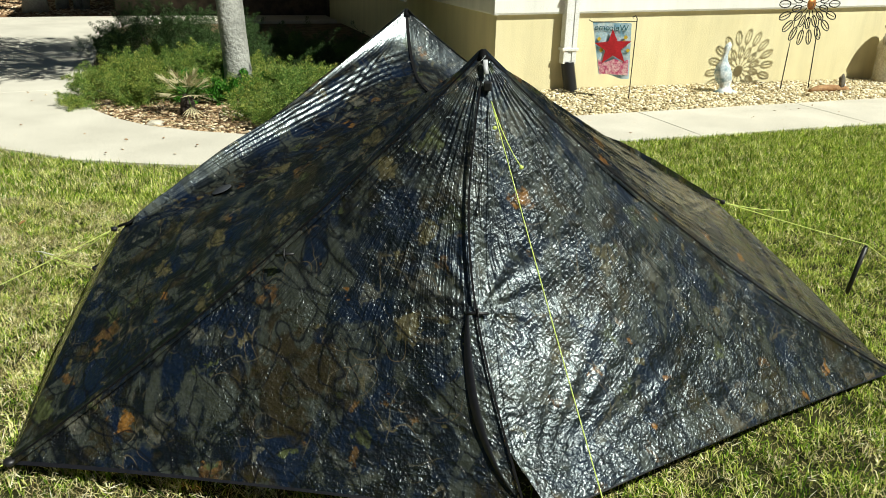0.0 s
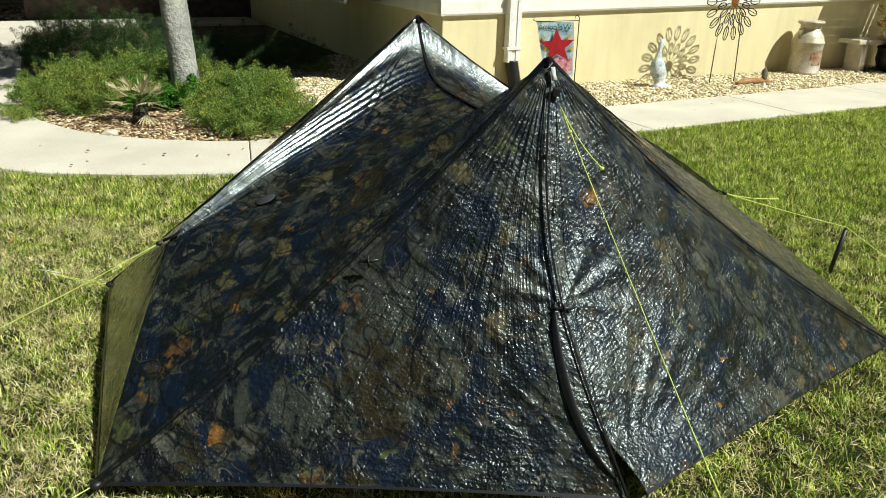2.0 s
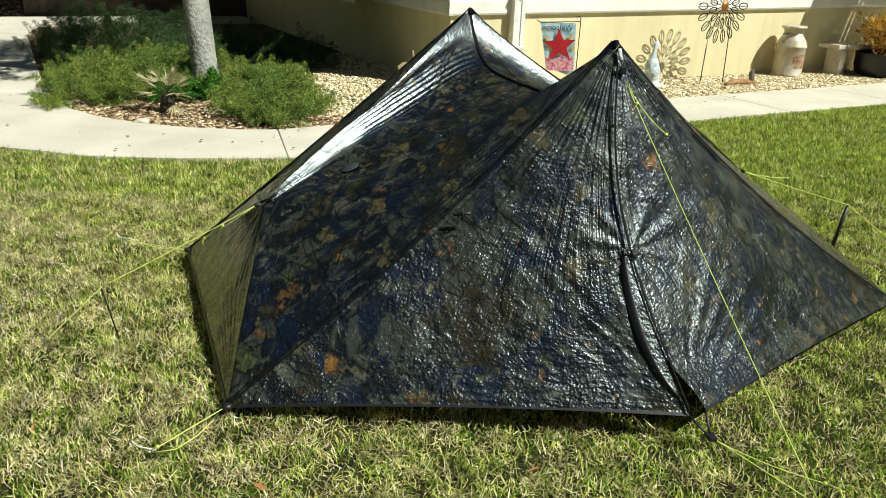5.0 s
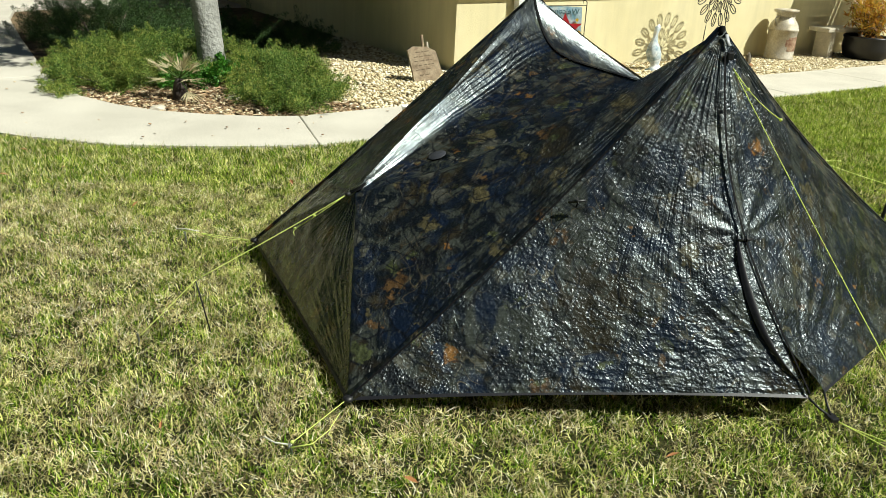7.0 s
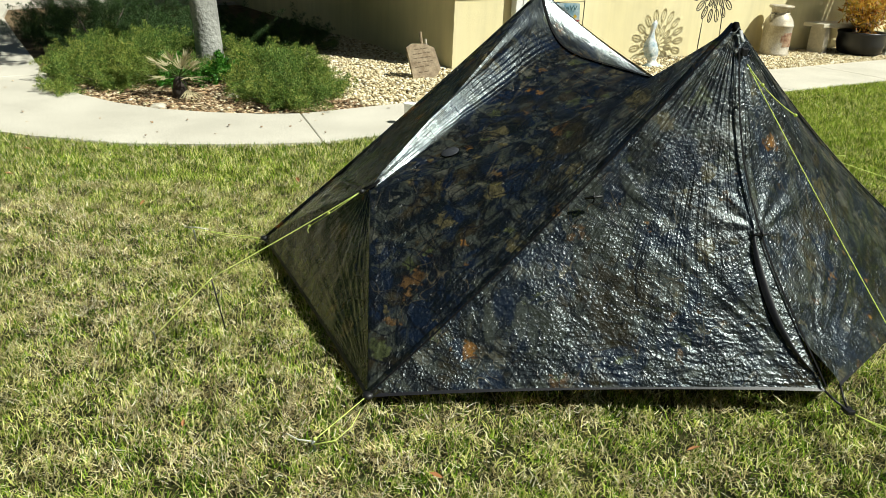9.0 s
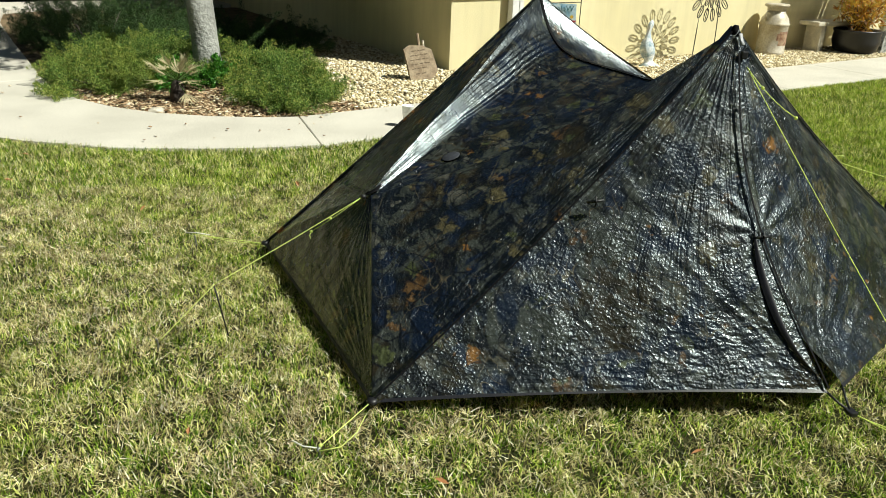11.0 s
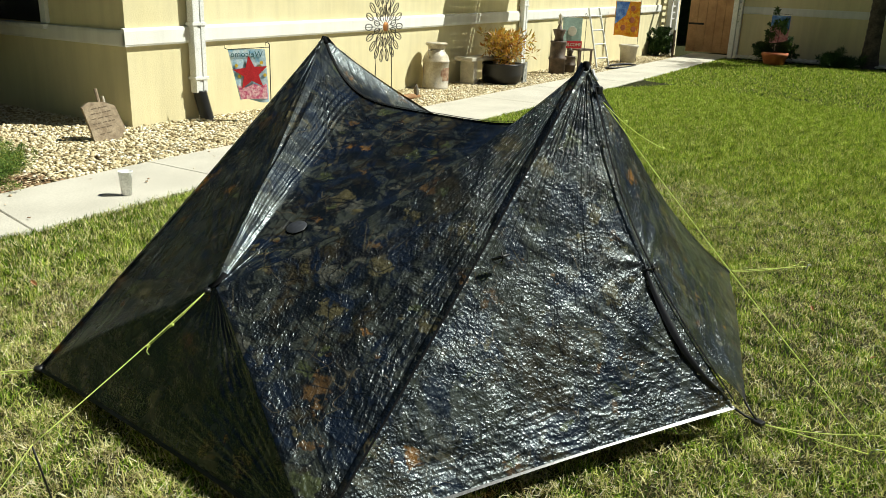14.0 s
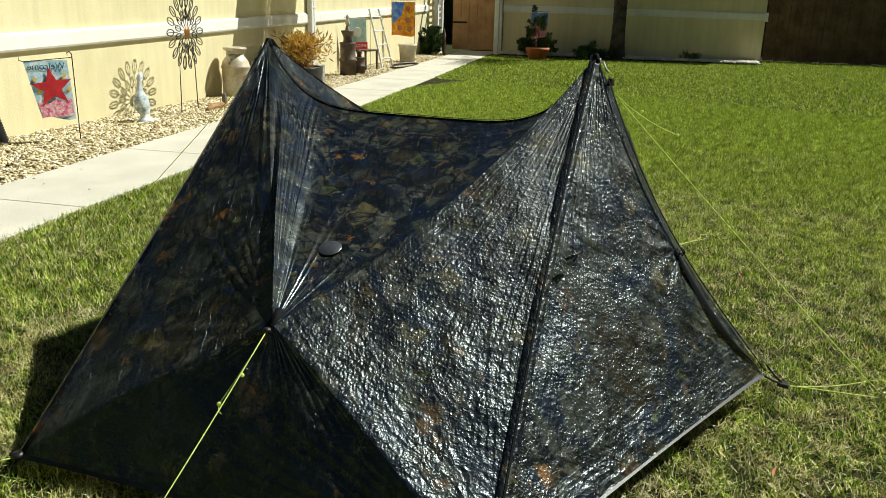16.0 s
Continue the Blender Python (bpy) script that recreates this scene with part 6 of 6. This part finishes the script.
def pebbles(name, label, rng, uv, size, mat, squash=0.6, lift=-0.03, category="gravel", split=0.17, long=1.0):
    n = len(uv)
    ca, sa = math.cos(HA), math.sin(HA)
    p = np.stack([HX + uv[:, 0] * ca - uv[:, 1] * sa, HY + uv[:, 0] * sa + uv[:, 1] * ca, lift + rng.uniform(-0.006, 0.02, n)], 1)
    s = np.stack([long * size * rng.uniform(0.65, 1.6, n), size / long * rng.uniform(0.5, 1.1, n), size * squash * rng.uniform(0.6, 1.2, n)], 1)
    a, b = rng.uniform(0, 2 * np.pi, n), rng.normal(0, 0.35, n)
    v = ICO[None] * (1 + rng.normal(0, split, (n, 12, 1))) * s[:, None]
    y = v[..., 1] * np.cos(b)[:, None] - v[..., 2] * np.sin(b)[:, None]
    z = v[..., 1] * np.sin(b)[:, None] + v[..., 2] * np.cos(b)[:, None]
    x = v[..., 0]
    w = np.stack([x * np.cos(a)[:, None] - y * np.sin(a)[:, None], x * np.sin(a)[:, None] + y * np.cos(a)[:, None], z], -1) + p[:, None]
    f = (ICO_F[None, :15] + (np.arange(n) * 12)[:, None, None]).ravel()
    ob = mesh_from(name, w.reshape(-1, 3), f, 3, mat, None, False)
    return tagged(ob, label, category, kind="stuff")


rng = np.random.default_rng(5)


def in_bed(u, v):
    far = np.interp(u, [-2.6, -0.66, 2.83, 6.9, 14.97, 18.0], [-1.62, -1.52, -1.36, -1.19, -0.86, -0.6])
    return (v > far + 0.01) & (((u > 0) & (v < -0.02)) | ((u <= 0) & (v < 3.0) & (u < -0.03))) & (u > -2.1 - 0.25 * v)


uv = np.stack([rng.uniform(-2.6, 16.3, 165000), rng.uniform(-1.7, 3.0, 165000)], 1)
uv = uv[in_bed(uv[:, 0], uv[:, 1])]
uv = uv[rng.random(len(uv)) < np.where(uv[:, 0] > 8, 0.55, 1.0)]
pebbles("river_stones", "tan and cream river stones covering the bed", rng, uv, 0.0185, M_STONE)
uv = np.stack([rng.uniform(-4.1, -1.6, 15000), rng.uniform(-1.6, 1.0, 15000)], 1)
edge_v = np.interp(uv[:, 0], [-4.1, -3.98, -3.75, -3.5, -3.14, -2.8, -2.5], [0.1, -0.4, -0.85, -1.2, -1.47, -1.66, -1.7])
uv = uv[(uv[:, 1] > edge_v + 0.02) & (uv[:, 0] < -1.7)]
pebbles("bark_chips", "brown bark chips and leaf litter under the junipers", rng, uv[:7000], 0.016, M_CHIPS, 0.3, -0.033, "mulch", 0.4, 1.5)
pebbles("scattered_stones", "tan stones scattered in the bark chips", rng, uv[7000:7900], 0.015, M_STONE, 0.6, -0.03)
uv = np.stack([rng.uniform(16.35, 17.15, 4500), rng.uniform(-8.6, -2.0, 4500)], 1)
pebbles("white_gravel", "strip of white gravel at the far wall", rng, uv, 0.04, M_WHITEGRAVEL, 0.6, 0.05)
uv = np.stack([rng.uniform(-12, -4.0, 5000), rng.uniform(7.6, 12.0, 5000)], 1)
uv = uv[uv[:, 1] > 8.6 + 0.25 * (uv[:, 0] + 5.9) * (uv[:, 0] < -5.9)]
pebbles("leaf_litter", "dry leaf litter on the far mulch bed", rng, uv, 0.04, M_CHIPS, 0.3, 0.004, "mulch")

uv = np.stack([rng.uniform(-5.4, 3.0, 900), rng.uniform(-2.6, 1.0, 900)], 1)
edge_out = np.interp(uv[:, 0], [-5.4, -4.95, -4.5, -4.0, -3.45, -3.0, -2.6, 0.88, 3.0], [-0.3, -1.15, -1.66, -2.06, -2.34, -2.48, -2.5, -2.3, -2.2])
edge_in = np.interp(uv[:, 0], [-4.1, -3.97, -3.75, -3.5, -3.14, -2.8, -2.5, 3.0], [0.6, -0.42, -0.88, -1.22, -1.5, -1.68, -1.75, -1.45])
uv = uv[(uv[:, 1] > edge_out) & (uv[:, 1] < edge_in)][:60]
pebbles("leaf_scraps", "tiny dry leaf scraps lying on the walkway", rng, uv, 0.012, M_CHIPS, 0.2, 0.012, "leaf litter")


def tent_cover(x, y):
    """How deep inside the tent's footprint a place lies (1 inside, 0 outside)."""
    quad = [CNL, HNL, CNR, CFR, HFL, CFL]
    inside = np.ones(len(x), bool)
    for a, b in zip(quad, quad[1:] + quad[:1]):
        inside &= ((b.x - a.x) * (y - a.y) - (b.y - a.y) * (x - a.x)) > 0.12 * math.hypot(b.x - a.x, b.y - a.y)
    return inside


def sow(rng, x0, x1, y0, y1, n):
    x, y = rng.uniform(x0, x1, n), rng.uniform(y0, y1, n)
    k = lawn_side(x, y)
    k &= ~tent_cover(x, y) | (rng.random(n) < 0.25)
    return np.stack([x[k], y[k], np.full(k.sum(), -0.012)], 1)


def tufted(base, scale, lo, seed):
    """Thins the sown places to tufts with bare gaps between them."""
    x, y = base[:, 0] * scale, base[:, 1] * scale
    f = np.zeros(len(base))
    wr = np.random.default_rng(seed)
    for k in range(14):
        a, w = wr.uniform(0, 6.28), wr.uniform(0.5, 1.8)
        f += np.sin((x * np.cos(a) + y * np.sin(a)) * w + wr.uniform(0, 6.28))
    f = 0.5 + f / 5.0
    return base[wr.random(len(base)) < np.clip(f, lo, 1.0)]


def slivers(rng, base, length, width, tilt):
    """Straight cut blades, one triangle each, leaning by tilt."""
    n = len(base)
    a = rng.uniform(0, 2 * np.pi, n)
    t = np.clip(rng.normal(tilt, 0.25, n), 0.1, 1.52)
    b = a + rng.normal(np.pi / 2, 0.5, n)
    tip = base + np.stack([np.cos(a) * np.sin(t), np.sin(a) * np.sin(t), np.cos(t)], 1) * length[:, None]
    w = np.stack([np.cos(b), np.sin(b), 0.3 * rng.normal(size=n)], 1) * (width / 2)[:, None]
    return np.stack([base - w, base + w, tip], 1).reshape(-1, 3), np.arange(n * 3)


rng = np.random.default_rng(9)
near = tufted(sow(rng, -4.4, 3.4, 0.45, 4.4, 560000), 30.0, 0.25, 1)
v1, f1 = blades(rng, near, rng.uniform(0.018, 0.05, len(near)), rng.uniform(0.002, 0.005, len(near)), 0.75)
ob = mesh_from("lawn_grass", v1, f1, 3, M_GRASS)
tagged(ob, "short green lawn grass round the tent", "grass", kind="stuff")
lying = tufted(np.concatenate([sow(rng, -4.4, 3.4, 0.45, 4.4, 700000), sow(rng, -4.4, 7.5, 4.4, 8.0, 330000), sow(rng, 3.4, 7.5, 0.8, 4.4, 120000)]), 21.0, 0.28, 2)
lying = lying[rng.random(len(lying)) < np.interp(lying[:, 0], [-2.2, -0.6, 1.0, 3.4, 5.5, 7.5], [1.0, 0.8, 0.36, 0.45, 0.35, 0.0])]
lying[:, 2] += rng.uniform(0.0, 0.026, len(lying))
v1, f1 = slivers(rng, lying, rng.uniform(0.016, 0.045, len(lying)), rng.uniform(0.002, 0.0042, len(lying)), 1.05)
ob = mesh_from("lawn_thatch", v1, f1, 3, M_STRAW)
tagged(ob, "dry straw-coloured cut grass lying in the lawn", "grass", kind="stuff")
mid = np.concatenate([sow(rng, 3.4, 9.5, 1.0, 9.5, 330000), sow(rng, -8.5, -4.4, 0.5, 8.0, 90000), sow(rng, -4.4, 3.4, 4.4, 8.0, 230000)])
v1, f1 = slivers(rng, mid, rng.uniform(0.03, 0.06, len(mid)), rng.uniform(0.004, 0.009, len(mid)), 0.75)
ob = mesh_from("lawn_grass_beyond", v1, f1, 3, M_GRASS)
tagged(ob, "short green lawn grass further off", "grass", kind="stuff")
far = np.concatenate([sow(rng, 9.5, 27.0, -3.0, 14.5, 330000), sow(rng, -8.5, 9.5, -5.0, 0.5, 90000)])
v1, f1 = slivers(rng, far, rng.uniform(0.035, 0.065, len(far)), rng.uniform(0.009, 0.017, len(far)), 0.75)
ob = mesh_from("lawn_grass_far", v1, f1, 3, M_GRASS)
tagged(ob, "bright green lawn by the far wall", "grass", kind="stuff")


round_about = np.concatenate([sow(rng, -8.5, 9.5, -5.0, 0.45, 80000), sow(rng, -8.5, -4.4, 0.45, 8.0, 42000), sow(rng, 3.4, 9.5, 0.4, 1.2, 5000)])
v1, f1 = slivers(rng, round_about, rng.uniform(0.03, 0.07, len(round_about)), rng.uniform(0.008, 0.016, len(round_about)), 1.1)
ob = mesh_from("lawn_thatch_round_about", v1, f1, 3, M_STRAW)
tagged(ob, "dry cut grass lying in the lawn further round", "grass", kind="stuff")


def dry_leaf(x, y, turn, size):
    bm = bmesh.new()
    pts = [(0, -1, 0), (0.35, -0.4, 0.14), (0.42, 0.2, 0.2), (0.0, 1, 0.05), (-0.42, 0.2, 0.18), (-0.35, -0.4, 0.12)]
    vs = [bm.verts.new((a * size * 0.8, b * size, c * size + 0.003)) for a, b, c in pts]
    mid_v = bm.verts.new((0, 0, 0.0))
    for i in range(6):
        bm.faces.new((vs[i], vs[(i + 1) % 6], mid_v))
    ob = link("dry_leaf", bm, M_DRYLEAF)
    ob.matrix_world = pose(x, y, 0.045, 15, -10, turn)
    return tagged(ob, "fallen orange-brown dry leaf on the grass", "leaf", "fallen leaves")


for k, (x, y) in enumerate(((-1.81, 1.81), (-1.09, 1.49), (-3.13, 4.44), (-2.6, 2.85), (-0.3, 1.54), (-2.3, 3.9), (-3.6, 4.9), (-3.2, 5.0), (-2.85, 4.6), (1.2, 1.75), (1.5, 2.2), (-1.5, 4.3), (2.4, 2.4), (-2.05, 1.45), (-2.2, 1.35), (0.9, 1.5))):
    dry_leaf(x, y, k * 67, 0.017 + 0.006 * (k % 3))


# the stones of the bed that lie nearest to the walkway's bend, one by one
M_ONESTONE, t1, s1 = material("single_river_stones", 0.75, 0.0, 0.4)
info = t1.nodes.new("ShaderNodeObjectInfo")
tone1 = ramp(t1, info.outputs["Random"], [(0.0, (0.2, 0.15, 0.07)), (0.22, (0.4, 0.32, 0.17)), (0.55, (0.6, 0.5, 0.3)), (0.85, (0.76, 0.68, 0.48)), (1.0, (0.87, 0.83, 0.7))])
vein1 = ramp(t1, noisy(t1, place(t1), 55.0, 4.0), [(0.3, 0.75), (0.7, 1.1)])
t1.links.new(mix(t1, 1.0, tone1, vein1, "MULTIPLY"), s1.inputs["Base Color"])
rng = np.random.default_rng(31)
shapes = []
for k in range(10):
    me = bpy.data.meshes.new("stone")
    size = np.array([rng.uniform(0.8, 1.5), rng.uniform(0.6, 1.1), rng.uniform(0.4, 0.7)]) * 0.02
    me.from_pydata((ICO * (1 + rng.normal(0, 0.16, (12, 1))) * size).tolist(), [], ICO_F.tolist())
    me.materials.append(M_ONESTONE)
    shapes.append(me)
for k in range(280):
    u = rng.uniform(-1.3, 1.6)
    v = rng.uniform(v_far(u) + 0.06, v_far(u) + 0.75)
    st = new("stone", shapes[k % 10])
    st.parent = bed
    st.matrix_local = Matrix.Translation(hp(u, v, -0.014 + 0.012 * rng.random())) @ pose(0, 0, 0, rng.uniform(-15, 15), rng.uniform(-15, 15), rng.uniform(0, 360))
